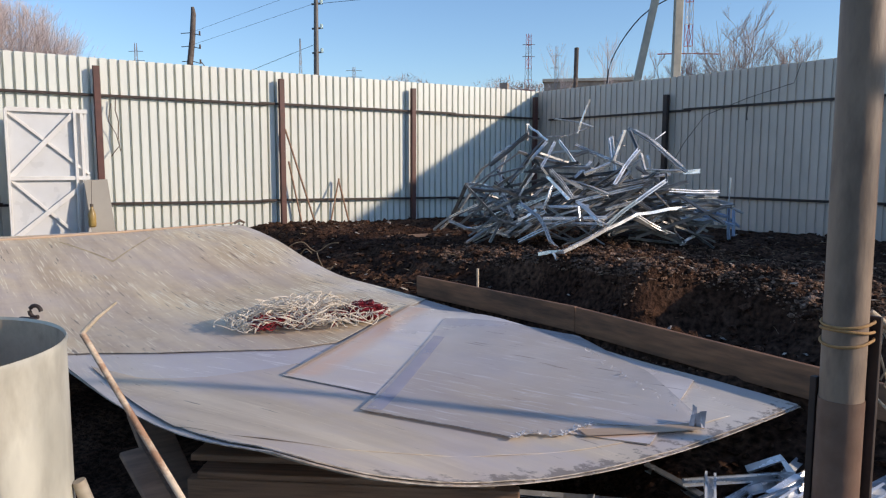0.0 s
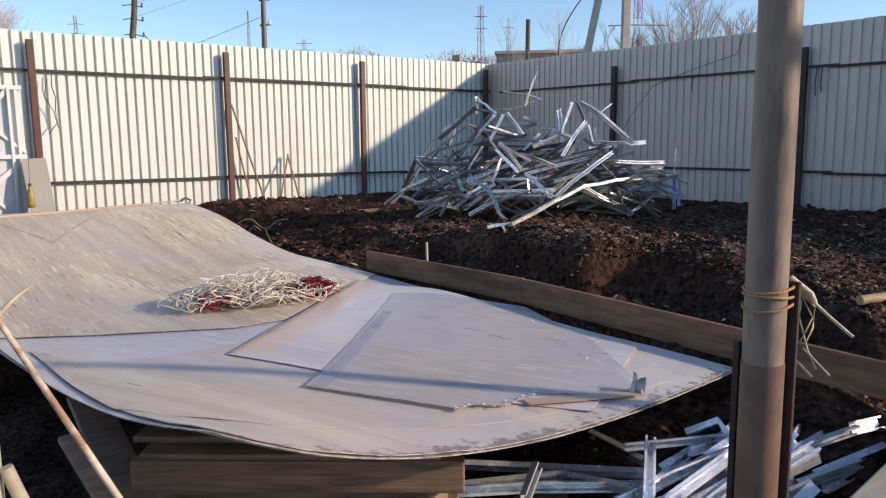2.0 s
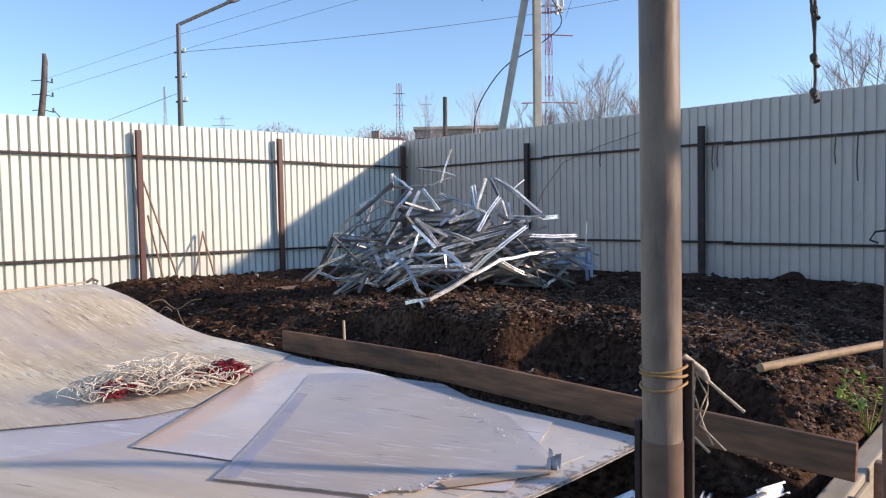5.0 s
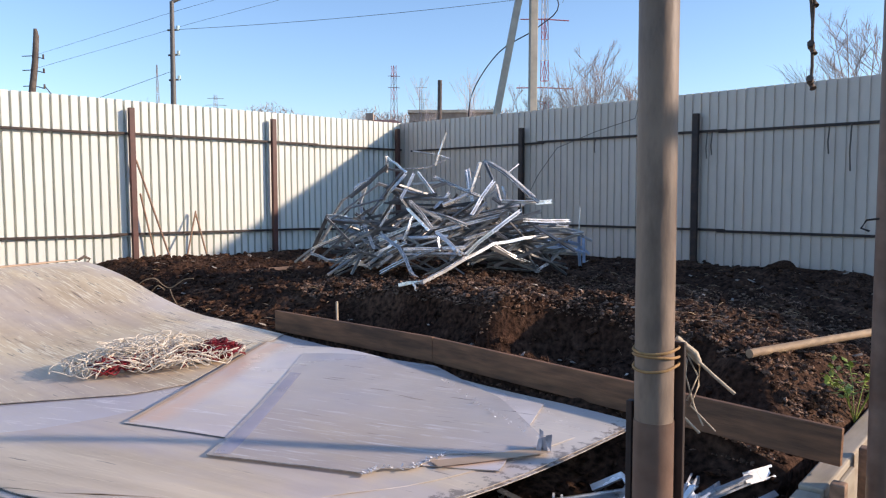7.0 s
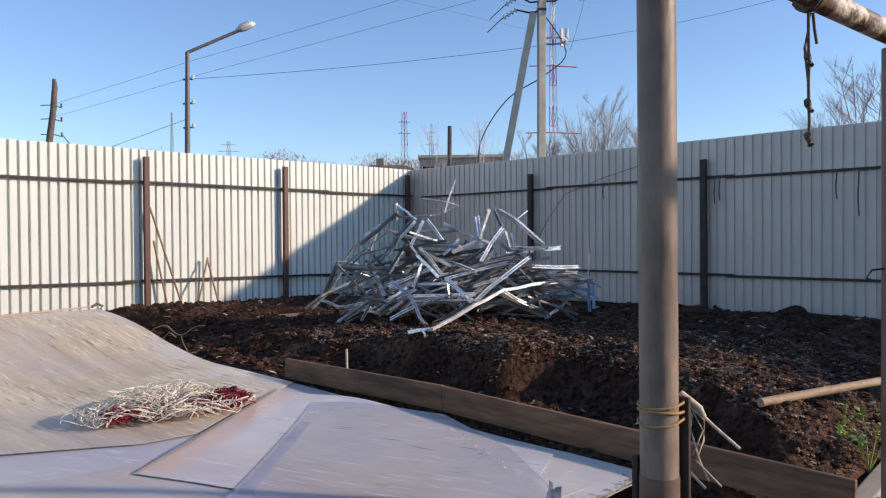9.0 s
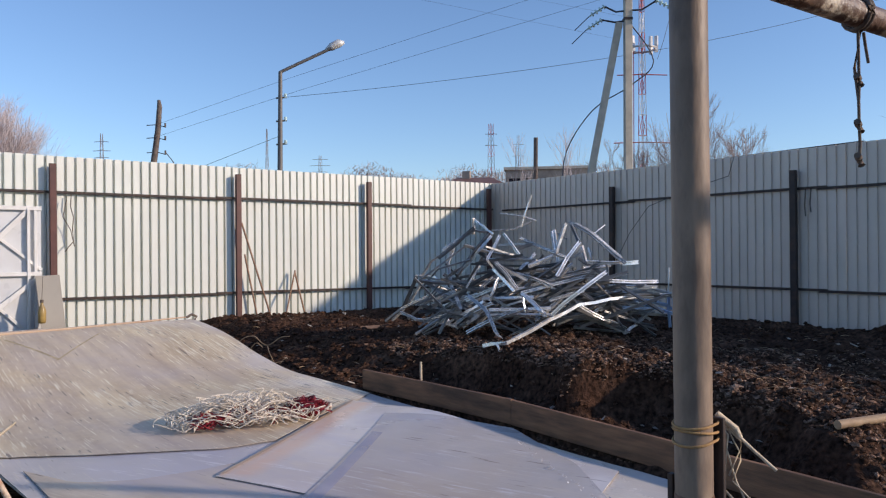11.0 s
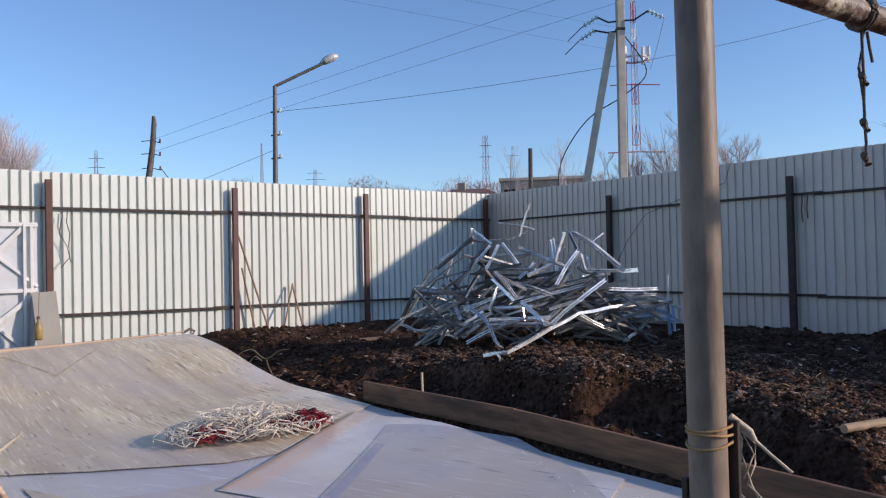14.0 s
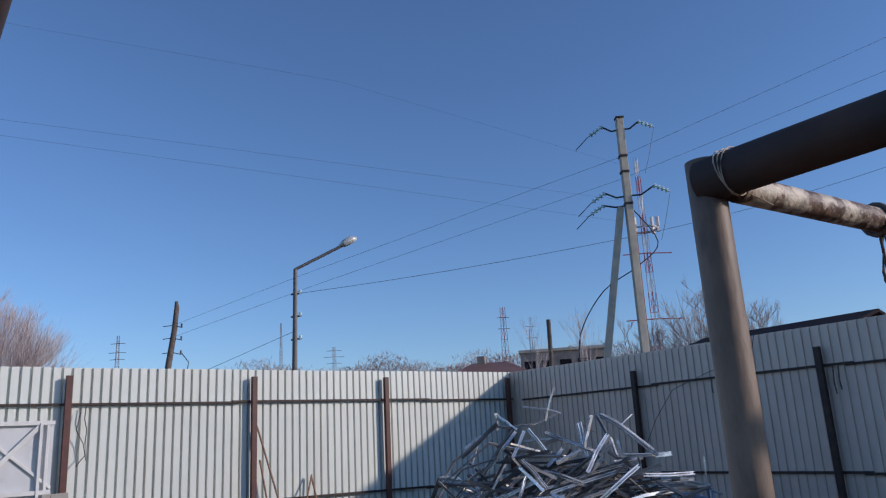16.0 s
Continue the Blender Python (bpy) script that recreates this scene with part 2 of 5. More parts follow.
def sheet_material(name, clear, dark, light, dirt_from, dirt_to, alpha=1.0, most=0.9, scratch=0.0, sky_sheen=0.5, streaks=0.2, turn=1, bands=()):
    """Hollow plastic sheet: milky, flutes and scratches along y, mud washed down it in streaks."""
    m = mat(name, clear, 0.4, 0, 0.07, 5, None, bump=0.0)
    n, l = m.node_tree.nodes, m.node_tree.links
    b = n["Principled BSDF"]
    tc = next(x for x in n if x.type == "TEX_COORD")
    src = b.inputs["Base Color"].links[0].from_socket

    def tex(scale, turn, size, detail, rough=0.6):
        mp = n.new("ShaderNodeMapping")
        mp.vector_type = "TEXTURE"
        mp.inputs["Scale"].default_value, mp.inputs["Rotation"].default_value = [1 / k for k in scale], (0, 0, radians(turn))
        l.new(tc.outputs["Object"], mp.inputs[0])
        t = n.new("ShaderNodeTexNoise")
        t.inputs["Scale"].default_value, t.inputs["Detail"].default_value, t.inputs["Roughness"].default_value = size, detail, rough
        l.new(mp.outputs[0], t.inputs[0])
        return t.outputs[0]

    def ranged(src_, a, b_, c, d):
        r = n.new("ShaderNodeMapRange")
        for k, v in zip(("From Min", "From Max", "To Min", "To Max"), (a, b_, c, d)):
            r.inputs[k].default_value = v
        l.new(src_, r.inputs[0])
        return r.outputs[0]

    def mixed(f, a, b_):
        x = n.new("ShaderNodeMix")
        x.data_type = "RGBA"
        l.new(f, x.inputs["Factor"])
        for k, v in (("A", a), ("B", b_)):
            if isinstance(v, tuple):
                x.inputs[k].default_value = (*v, 1)
            else:
                l.new(v, x.inputs[k])
        return x.outputs["Result"]

    def add(a, b_, k=1.0):
        x = n.new("ShaderNodeMath")
        x.operation = "MULTIPLY_ADD"
        l.new(b_, x.inputs[0])
        x.inputs[1].default_value = k
        l.new(a, x.inputs[2])
        return x.outputs[0]

    big = tex((1, 1, 1), 0, 0.9, 4, 0.5)
    veil = tex((0.8, 0.35, 1), 14, 1.6, 5, 0.6)
    lane = tex((6, 0.5, 1), turn, 1.2, 4, 0.6)
    dash = tex((34, 2.6, 1), turn, 1.5, 3, 0.5)
    hair = tex((60, 2.0, 1), turn, 1.6, 3, 0.5)
    grain = tex((1, 1, 1), 0, 14.0, 8, 0.75)
    sx = n.new("ShaderNodeSeparateXYZ")
    l.new(tc.outputs["Object"], sx.inputs[0])
    grad = ranged(sx.outputs["X"], dirt_from, dirt_to, 0.25, -0.25)
    total = add(add(add(grad, big, 1.0), lane, 0.25), grain, 0.12)
    mask = ranged(total, 0.48, 0.8, 0.0, most)
    mud = mixed(ranged(add(ranged(lane, 0, 1, 0, 0.7), grain, 0.3), 0.36, 0.66, 0, 1), dark, light)
    col = mixed(mask, src, mud)
    # lilac patches painted in to imitate sky reflected by the plastic
    col = mixed(ranged(veil, 0.46, 0.66, 0, sky_sheen), col, (0.45, 0.43, 0.56))
    col = mixed(ranged(add(ranged(grain, 0, 1, 0, 0.4), big, 0.6), 0.5, 0.7, 0, 0.2), col, (0.36, 0.31, 0.26))
    patchy = ranged(veil, 0.36, 0.62, 0.09, -0.06)
    col = mixed(ranged(add(hair, patchy), 0.655 - 0.08 * streaks, 0.71 - 0.08 * streaks, 0, min(0.85, streaks * 1.3)), col, (0.88, 0.8, 0.62))
    col = mixed(ranged(add(dash, ranged(veil, 0.35, 0.65, 0.05, -0.06)), 0.705 - 0.08 * streaks, 0.745 - 0.08 * streaks, 0, 0.75), col, (0.15, 0.12, 0.1))
    col = mixed(ranged(add(grain, ranged(sx.outputs["Y"], 2.66, 2.82, 0.16, -0.1)), 0.6, 0.66, 0, 0.75), col, (0.15, 0.12, 0.1))
    if scratch:
        nick = tex((46, 3.6, 1), 23, 0.9, 5, 0.7)
        col = mixed(ranged(add(nick, ranged(big, 0.4, 0.62, -0.03, 0.06)), 0.61, 0.68, 0, scratch), col, (0.85, 0.83, 0.84))
    for ax, ay, bx, by, half in bands:
        d = Vector((bx - ax, by - ay, 0)).normalized()
        f = None
        for vec, off, lo, hi in (((-d.y, d.x, 0), Vector((ax, ay, 0)).dot(Vector((-d.y, d.x, 0))), -half, half), (d, Vector((ax, ay, 0)).dot(d), 0.0, math.hypot(bx - ax, by - ay))):
            dot = n.new("ShaderNodeVectorMath")
            dot.operation = "DOT_PRODUCT"
            l.new(tc.outputs["Object"], dot.inputs[0])
            dot.inputs[1].default_value = vec
            for a_, b_ in ((off + lo - 0.03, off + lo + 0.05), (off + hi + 0.03, off + hi - 0.05)):
                g = ranged(dot.outputs["Value"], a_, b_, 0, 1)
                if f is None:
                    f = g
                else:
                    x = n.new("ShaderNodeMath")
                    x.operation = "MULTIPLY"
                    l.new(f, x.inputs[0])
                    l.new(g, x.inputs[1])
                    f = x.outputs[0]
        x = n.new("ShaderNodeMath")
        x.operation = "MULTIPLY"
        l.new(f, x.inputs[0])
        l.new(ranged(grain, 0.3, 0.7, 0.5, 0.85), x.inputs[1])
        col = mixed(x.outputs[0], col, (0.74, 0.48, 0.34))
    l.new(col, b.inputs["Base Color"])
    l.new(ranged(mask, 0, 1, 0.24, 0.55), b.inputs["Roughness"])
    wv = n.new("ShaderNodeTexWave")
    wv.bands_direction = "X"
    wv.inputs["Scale"].default_value, wv.inputs["Distortion"].default_value = 16, 0.15
    l.new(tc.outputs["Object"], wv.inputs[0])
    bp = n.new("ShaderNodeBump")
    bp.inputs["Strength"].default_value, bp.inputs["Distance"].default_value = 0.035, 0.003
    l.new(wv.outputs[1], bp.inputs["Height"])
    bw = n.new("ShaderNodeBump")
    bw.inputs["Strength"].default_value, bw.inputs["Distance"].default_value = 0.35, 0.05
    l.new(big, bw.inputs["Height"])
    l.new(bp.outputs[0], bw.inputs["Normal"])
    l.new(bw.outputs[0], b.inputs["Normal"])
    b.inputs["Alpha"].default_value = alpha
    return m


PEACH = ((1.82, 4.03, 3.1, 5.06, 0.07), (2.3, 2.9, 2.75, 2.74, 0.05))   # tan stain along the taped edges
M_POLY = sheet_material("milky_plastic_sheet", (0.69, 0.625, 0.555), (0.5, 0.395, 0.285), (0.73, 0.61, 0.46), 0.8, 4.4, most=0.95, sky_sheen=0.6, turn=14)
# Base sheet, darkened so that its bared border reads as shaded.
M_POLY_STRIP = sheet_material("bluish_shaded_plastic_sheet", (0.54, 0.51, 0.5), (0.47, 0.4, 0.33), (0.66, 0.6, 0.55), -1.0, 3.0, most=0.6, sky_sheen=0.55, scratch=0.5)
M_POLY_MUD = sheet_material("muddy_plastic_sheet", (0.68, 0.62, 0.585), (0.5, 0.36, 0.22), (0.8, 0.65, 0.42), 2.1, 4.5, most=0.97, sky_sheen=0.3, streaks=0.8)
M_POLY_A = sheet_material("taped_plastic_sheet", (0.68, 0.63, 0.61), (0.6, 0.49, 0.39), (0.72, 0.62, 0.52), 1.0, 3.6, most=0.75, scratch=0.55, sky_sheen=0.5, turn=23, bands=PEACH)
M_POLY_C = sheet_material("clear_plastic_sheet", (0.68, 0.64, 0.63), (0.58, 0.48, 0.39), (0.73, 0.63, 0.53), 1.2, 3.7, 0.62, 0.8, scratch=0.85, sky_sheen=0.55, turn=23)
M_RIM = mat("dirty_sheet_edge", (0.34, 0.28, 0.23), 0.7, 0, 0.5, 30, (0.62, 0.57, 0.52), 0.8, 9, 0.0)
M_POLY_DOOR = mat("door_plastic_panel", (0.63, 0.635, 0.635), 0.3, 0, 0.06, 4, (0.6, 0.58, 0.55), 0.4, 1.5, 0.0)

# ---------------- mesh helpers ----------------


class Shape:
    """Verts and faces, gathered into one mesh."""

    def __init__(self):
        self.v, self.f = [], []

    def add(self, verts, faces):
        o = len(self.v)
        self.v += [tuple(p) for p in verts]
        self.f += [tuple(i + o for i in f) for f in faces]
        return self

    def box(self, a, b, m=None):
        (x0, y0, z0), (x1, y1, z1) = a, b
        vs = [Vector(p) for p in ((x0, y0, z0), (x1, y0, z0), (x1, y1, z0), (x0, y1, z0), (x0, y0, z1), (x1, y0, z1), (x1, y1, z1), (x0, y1, z1))]
        if m is not None:
            vs = [m @ p for p in vs]
        return self.add(vs, [(3, 2, 1, 0), (4, 5, 6, 7), (0, 1, 5, 4), (1, 2, 6, 5), (2, 3, 7, 6), (3, 0, 4, 7)])

    def beam(self, p, q, w, h, up=(0, 0, 1)):
        return self.sweep([p, q], [(-w / 2, -h / 2), (w / 2, -h / 2), (w / 2, h / 2), (-w / 2, h / 2)], up=up)

    def sweep(self, pts, section, up=(0, 0, 1), closed=True, cap=True, scales=None):
        pts = [Vector(p) for p in pts]
        k = len(section)
        vs = []
        for i, p in enumerate(pts):
            d = (pts[min(i + 1, len(pts) - 1)] - pts[max(i - 1, 0)]).normalized()
            u = Vector(up)
            if abs(d.dot(u)) > 0.98:
                u = Vector((1, 0, 0.1))
            side = d.cross(u).normalized()
            top = side.cross(d)
            s = scales[i] if scales else 1
            vs += [p + side * (a * s) + top * (b * s) for a, b in section]
        fs = []
        for i in range(len(pts) - 1):
            for j in range(k if closed else k - 1):
                a, b = i * k + j, i * k + (j + 1) % k
                fs.append((a, b, b + k, a + k))
        if cap and closed:
            fs.append(tuple(range(k))[::-1])
            fs.append(tuple((len(pts) - 1) * k + j for j in range(k)))
        return self.add(vs, fs)

    def tube(self, pts, r, n=6, scales=None, cap=True):
        return self.sweep(pts, [(r * math.cos(2 * math.pi * i / n), r * math.sin(2 * math.pi * i / n)) for i in range(n)], scales=scales, cap=cap)

    def channel(self, pts, w=0.06, h=0.027, t=0.0012, up=(0, 0, 1)):
        """A thin steel U profile along a bent line."""
        i, o, lip = w / 2 - t, w / 2, min(0.008, w * 0.25)
        sec = [(-o + lip, h), (-o, h), (-o, 0), (o, 0), (o, h), (o - lip, h), (o - lip, h - t), (i, h - t), (i, t), (-i, t), (-i, h - t), (-o + lip, h - t)]
        return self.sweep(pts, sec, up=up, cap=False)

    def mesh(self, name, smooth=False):
        me = bpy.data.meshes.new(name)
        me.from_pydata(self.v, [], self.f)
        me.update()
        if smooth:
            me.polygons.foreach_set("use_smooth", [True] * len(me.polygons))
            me.set_sharp_from_angle(angle=radians(80))
        return me


def part(name, shape, material, parent=None, label="", smooth=False, bevel=0.0):
    me = shape if isinstance(shape, bpy.types.Mesh) else shape.mesh(name, smooth)
    if not me.materials:
        me.materials.append(material)
    ob = new(name, me)
    if parent is not None:
        ob.parent = parent
    if label:
        ob["label"] = label
    if bevel:
        md = ob.modifiers.new("bevel", "BEVEL")
        md.width, md.segments, md.limit_method = bevel, 2, "ANGLE"
    return ob


def rounded(pts, n=5):
    """A smooth line through points."""
    p = [Vector(q) for q in pts]
    p = [p[0]] + p + [p[-1]]
    out = []
    for a, b, c, d in zip(p, p[1:], p[2:], p[3:]):
        for k in range(n):
            t = k / n
            out.append(0.5 * (2 * b + (c - a) * t + (2 * a - 5 * b + 4 * c - d) * t * t + (3 * b - a - 3 * c + d) * t ** 3))
    return out + [p[-1]]


def empty(name, at=(0, 0, 0), label="", category="", group="", kind=""):
    ob = new(name)
    ob.location = at
    return tagged(ob, label, category, group, kind)


def rnd(a, b):
    return random.uniform(a, b)


def hill(x, y, s, seed):
    return noise.noise((x * s + seed * 7.3, y * s - seed * 3.1, seed * 1.7))


# ---------------- ground ----------------
BED_X = 3.44        # face of the retaining board
WALL_Y = 2.10       # low board wall that ends the bed


BANK = ([2.2, 2.5, 2.9, 3.3, 3.7, 4.2, 4.8, 5.6, 6.4], [3.75, 3.9, 4.1, 4.25, 4.32, 4.2, 4.2, 4.15, 4.0])


def bank_edge(x, y):
    """Where the bank above the trench begins; a spur of slipped soil runs out of it."""
    return float(np.interp(y, *BANK)) + 0.14 * hill(x, y, 1.7, 14) + 0.05 * hill(x, y, 5.0, 15) - 0.36 * math.exp(-((y - 4.05) / 0.13) ** 2)


def bed_height(x, y):
    z = 0.735 + 0.06 * hill(x, y, 0.55, 1) + 0.04 * hill(x, y, 1.3, 2)
    z -= 0.07 * min(1.0, max(0.0, (6.2 - y) / 1.2)) * min(1.0, max(0.0, (x - 4.6) / 0.8))
    z += 0.12 * math.exp(-((x - 5.8) ** 2 / 1.4 + (y - 6.8) ** 2 / 1.4))          # rise under the heap
    edge = bank_edge(x, y)
    step = min(1.0, max(0.0, (x - edge + 0.09) / 0.18))
    here = min(1.0, max(0.0, (6.3 - y) / 1.0))
    lift = float(np.interp(y, [2.2, 3.2], [0.17, 0.27]))
    z += here * ((-0.2 + lift * step * step * (3 - 2 * step)) + 0.03 * math.exp(-((x - edge - 0.2) ** 2 / 0.05)))
    z += (1 - here) * 0.05 * math.exp(-((x - 4.3) ** 2 / 0.16)) * (0.5 + 0.8 * abs(hill(x, y, 0.9, 5)))  # ridge
    z -= (1 - here) * 0.14 * math.exp(-((x - 3.72) ** 2 / 0.05)) * (0.5 + 0.9 * abs(hill(x, y, 0.8, 6)))  # furrow behind the board
    z += 0.06 * hill(x, y, 2.8, 3) + 0.045 * hill(x, y, 6.5, 4) + 0.042 * hill(x, y, 13.0, 9)
    z -= max(0.0, z - 0.47) * max(0.0, 1 - (y - WALL_Y) / 0.4) ** 1.5
    rim = min(1.0, max(0.0, (x - BED_X) / 0.16)) if y > WALL_Y + 0.3 else 1.0
    z = 0.67 * (1 - rim) + z * rim
    near_fence = max(0.0, 1 - min(9.0 - x, 10.5 - y) / 0.7)
    low = 0.63 + 0.07 * min(1.0, max(0.0, (y - 5.0) / 1.2))
    return z * (1 - near_fence) + (low + 0.05 * hill(x, y, 2.0, 8)) * near_fence


def ground_height(x, y):
    if x > 9.05 or y > 10.55 or x < -6 or y < -8:
        return 0.5
    if x > BED_X and y > WALL_Y:
        z = bed_height(x, y)
        return z if y < 5.45 else z - (z - 0.55) * min(1.0, (y - 5.45) / 0.3) * max(0.0, 1 - (x - BED_X) / 0.5) ** 2
    z = 0.12 + 0.05 * hill(x, y, 1.1, 11) + 0.03 * hill(x, y, 5.0, 12) + 0.015 * hill(x, y, 13.0, 13)
    if y > WALL_Y:
        z += 0.43 * math.exp(-max(0.0, 3.42 - x) / 0.3) + 0.17 * math.exp(-((x - 3.15) ** 2 / 0.09 + (y - 2.85) ** 2 / 0.07)) + 0.15 * math.exp(-((x - 2.75) ** 2 / 0.1 + (y - 2.9) ** 2 / 0.05))
    if WALL_Y < y < 3.4:                                  # level soil under the spare profiles
        z = min(z, 0.27 + 0.32 * max(0.0, y - 2.62) + 0.6 * max(0.0, x - 3.1))
    rise = min(1.0, max(0.0, (y - 7.6) / 1.6))
    return z * (1 - rise) + 0.62 * rise


def steps(a, b, d):
    return [a + (b - a) * i / round((b - a) / d) for i in range(round((b - a) / d) + 1)]


xs = [-3000, -600, -120, -30, -10, -6.01, -5.9, -3] + steps(-2, 2, 0.25) + steps(2.04, 3.42, 0.046) + [BED_X - 0.004, BED_X + 0.004] + steps(3.47, 6.4, 0.036) + steps(6.46, 9.0, 0.06) + [9.04, 9.06, 9.5, 14, 30, 120, 600, 3000]
ys = [-3000, -600, -120, -30, -10, -8.01, -7.9, -4, -1, 0, 0.6, 1.1] + steps(1.2, 2.0, 0.05) + [WALL_Y - 0.004, WALL_Y + 0.004] + steps(2.1, 6.0, 0.036) + steps(6.05, 10.5, 0.055) + [10.54, 10.56, 11, 14, 30, 120, 600, 3000]
verts = [(x, y, ground_height(x, y)) for y in ys for x in xs]
nx = len(xs)
faces = [(j * nx + i, j * nx + i + 1, (j + 1) * nx + i + 1, (j + 1) * nx + i) for j in range(len(ys) - 1) for i in range(nx - 1)]
ground = part("ground", Shape().add(verts, faces), M_SOIL, smooth=True)
tagged(ground, "loose black soil, raised as a bed along the fence", "soil", kind="structure")

# ---------------- fences ----------------


PITCH = 0.1053      # from rib to rib
SHEET = 11 * PITCH


def corrugated(width, z0, z1, pitch=PITCH, depth=0.052):
    """A sheet along +x whose ribs stand towards -y."""
    prof = []
    x = 0.0
    while x < width - 1e-6:
        for dx, dy in ((0, 0), (0.003, depth), (0.029, depth), (0.032, 0)):
            if x + dx <= width:
                prof.append((x + dx, dy))
        x += pitch
    prof.append((width, 0))
    s = Shape()
    k = len(prof)
    vs = [(a, b, z) for z in (z0, (z0 + z1) / 2, z1) for a, b in prof]
    s.add(vs, [(r * k + i, r * k + i + 1, (r + 1) * k + i + 1, (r + 1) * k + i) for r in range(2) for i in range(k - 1)])
    return s


def fence(name, label, origin, turn, posts, length, top, post_top, rails, material, wobble, stand=0.078, paint=None):
    root = empty(name, origin, label, "fence", kind="structure")
    root.rotation_euler = (0, 0, radians(turn))
    sheet = corrugated(SHEET, 0.0, 2.0).mesh("corrugated_sheet")
    n = int(length / SHEET) + 1
    for i in range(n):
        ob = part("corrugated_sheet", sheet, material, root)
        ob.location = (0.046 - (i + 1) * SHEET, 0.002 * (i % 2), top - 2.0 + wobble * rnd(-1, 1))
        md = ob.modifiers.new("thick", "SOLIDIFY")
        md.thickness, md.offset = 0.0012, 1
    for x in posts:
        ob = part("post", Shape().box((-0.034, -0.03, -2.1), (0.034, 0.03, 0)), paint or M_POST, root, bevel=0.004)
        ob.location = (x, -stand, post_top)
        ob.rotation_euler = (0, radians(rnd(-0.4, 0.4)), 0)
        part("post_cap", Shape().box((-0.034, -0.03, 0), (0.034, 0.03, 0.003)), M_RAIL, ob)
    for z, tilt in rails:
        x = -length
        while x < 0:
            e = min(0.0, x + 3.0)
            ob = part("rail", Shape().beam((x, 0, z + tilt * x), (e + 0.1 if e < 0 else e, 0, z + tilt * e), 0.04, 0.028), M_RAIL, root, bevel=0.002)
            ob.location = (0, -0.024 - (stand - 0.078) - 0.006 * (int(-x / 3) % 2), 0.012 * (int(-x / 3) % 2))
            x = e if e < 0 else 1
    return root


fence("fence_north", "sunlit white corrugated steel fence with rust-red posts and rails", (9.0, 10.47, 0), 0,
                   (-0.13, -2.494, -4.52, -6.724, -8.949, -11.094), 13.8, 2.705, 2.6, ((2.265, -0.003), (0.985, -0.011)), M_FENCE, 0.006, 0.088)
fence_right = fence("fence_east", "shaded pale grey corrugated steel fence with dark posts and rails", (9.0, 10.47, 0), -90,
                    (2.65, 5.25, 7.85, 10.45), 1, 2.69, 2.455, (), M_FENCE_SHADE, 0.006, paint=M_RAIL)
for ob in list(fence_right.children):
    if ob.name.startswith("corrugated"):
        bpy.data.objects.remove(ob)
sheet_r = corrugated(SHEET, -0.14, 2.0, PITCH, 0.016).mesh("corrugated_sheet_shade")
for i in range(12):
    ob = part("corrugated_sheet", sheet_r, M_FENCE_SHADE, fence_right)
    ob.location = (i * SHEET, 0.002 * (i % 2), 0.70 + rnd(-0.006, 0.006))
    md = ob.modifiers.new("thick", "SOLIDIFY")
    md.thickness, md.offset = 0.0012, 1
for z in (2.235, 1.09):
    for i in range(5):
        ob = part("rail", Shape().beam((i * 2.6 + 0.3, 0, z), (i * 2.6 + 3.0, 0, z), 0.02, 0.028), M_RAIL, fence_right, bevel=0.002)
        ob.location = (0, -0.024 - 0.006 * (i % 2), 0.014 * (i % 2))

# ---------------- pipe frame ----------------
PX, PY = 1.861, 1.833
frame_root = empty("pipe_frame", (PX, PY, 0), "welded frame of weathered steel pipes with a tied upright", "frame")


def ring(r, n=28):
    return [(r * math.cos(2 * math.pi * i / n), r * math.sin(2 * math.pi * i / n)) for i in range(n)]


up = part("upright", Shape().sweep([(0.012, 0, 0.05), (0.012, 0, 1.06), (0.005, 0, 2.205)], ring(0.0375), up=(0, 1, 0)), M_PIPE, frame_root, "grey weathered pipe")
sl = part("sleeve", Shape().sweep([(0.012, 0, 0.05), (0.012, 0, 1.087)], ring(0.0392), up=(0, 1, 0)), M_PIPE_RUST, up, "rusty lower sleeve")
bar = part("flat_bar", Shape().box((0.043, -0.046, 0.8), (0.053, -0.02, 1.24)), M_RAIL, up, "rusty flat bar tied to the pipe", bevel=0.002)
part("flat_bar", Shape().box((-0.008, 0.037, 0.3), (0.008, 0.05, 1.12)), M_RAIL, up, bevel=0.002)
b1 = part("thick_beam", Shape().sweep([(-0.004, 0.0, 2.16), (-0.03, -3.2, 2.16)], ring(0.046)), M_PIPE_DARK, frame_root, "thick dark brown pipe")
b3 = part("thick_beam", Shape().sweep([(-1.292, 0.6, 2.2), (-1.292, -3.2, 2.2)], ring(0.046)), M_PIPE_DARK, frame_root, "thick dark brown pipe")
b4 = part("cross_bar", Shape().sweep([(-1.292, -1.12, 2.168), (1.56, -1.12, 2.168)], ring(0.033, 20)), M_PIPE_DARK, frame_root, "dark brown crossing pipe")
b2 = part("thin_beam", Shape().sweep([(0.03, -0.05, 2.137), (0.6, -0.09, 2.13), (0.98, -0.12, 2.125), (1.56, -0.165, 2.117)], ring(0.03, 20)), M_PIPE_PEEL, frame_root, "thin pipe with peeling paint")
p2 = part("far_upright", Shape().sweep([(1.525, -0.023, 0.05), (1.525, -0.023, 2.18)], ring(0.04, 24), up=(0, 1, 0)), M_PIPE_RUST, frame_root, "grey-brown weathered pipe")
b5 = part("rear_upright", Shape().sweep([(-0.03, -3.2, 0.05), (-0.03, -3.2, 2.2)], ring(0.04, 24), up=(0, 1, 0)), M_PIPE_RUST, frame_root, "grey-brown weathered pipe")
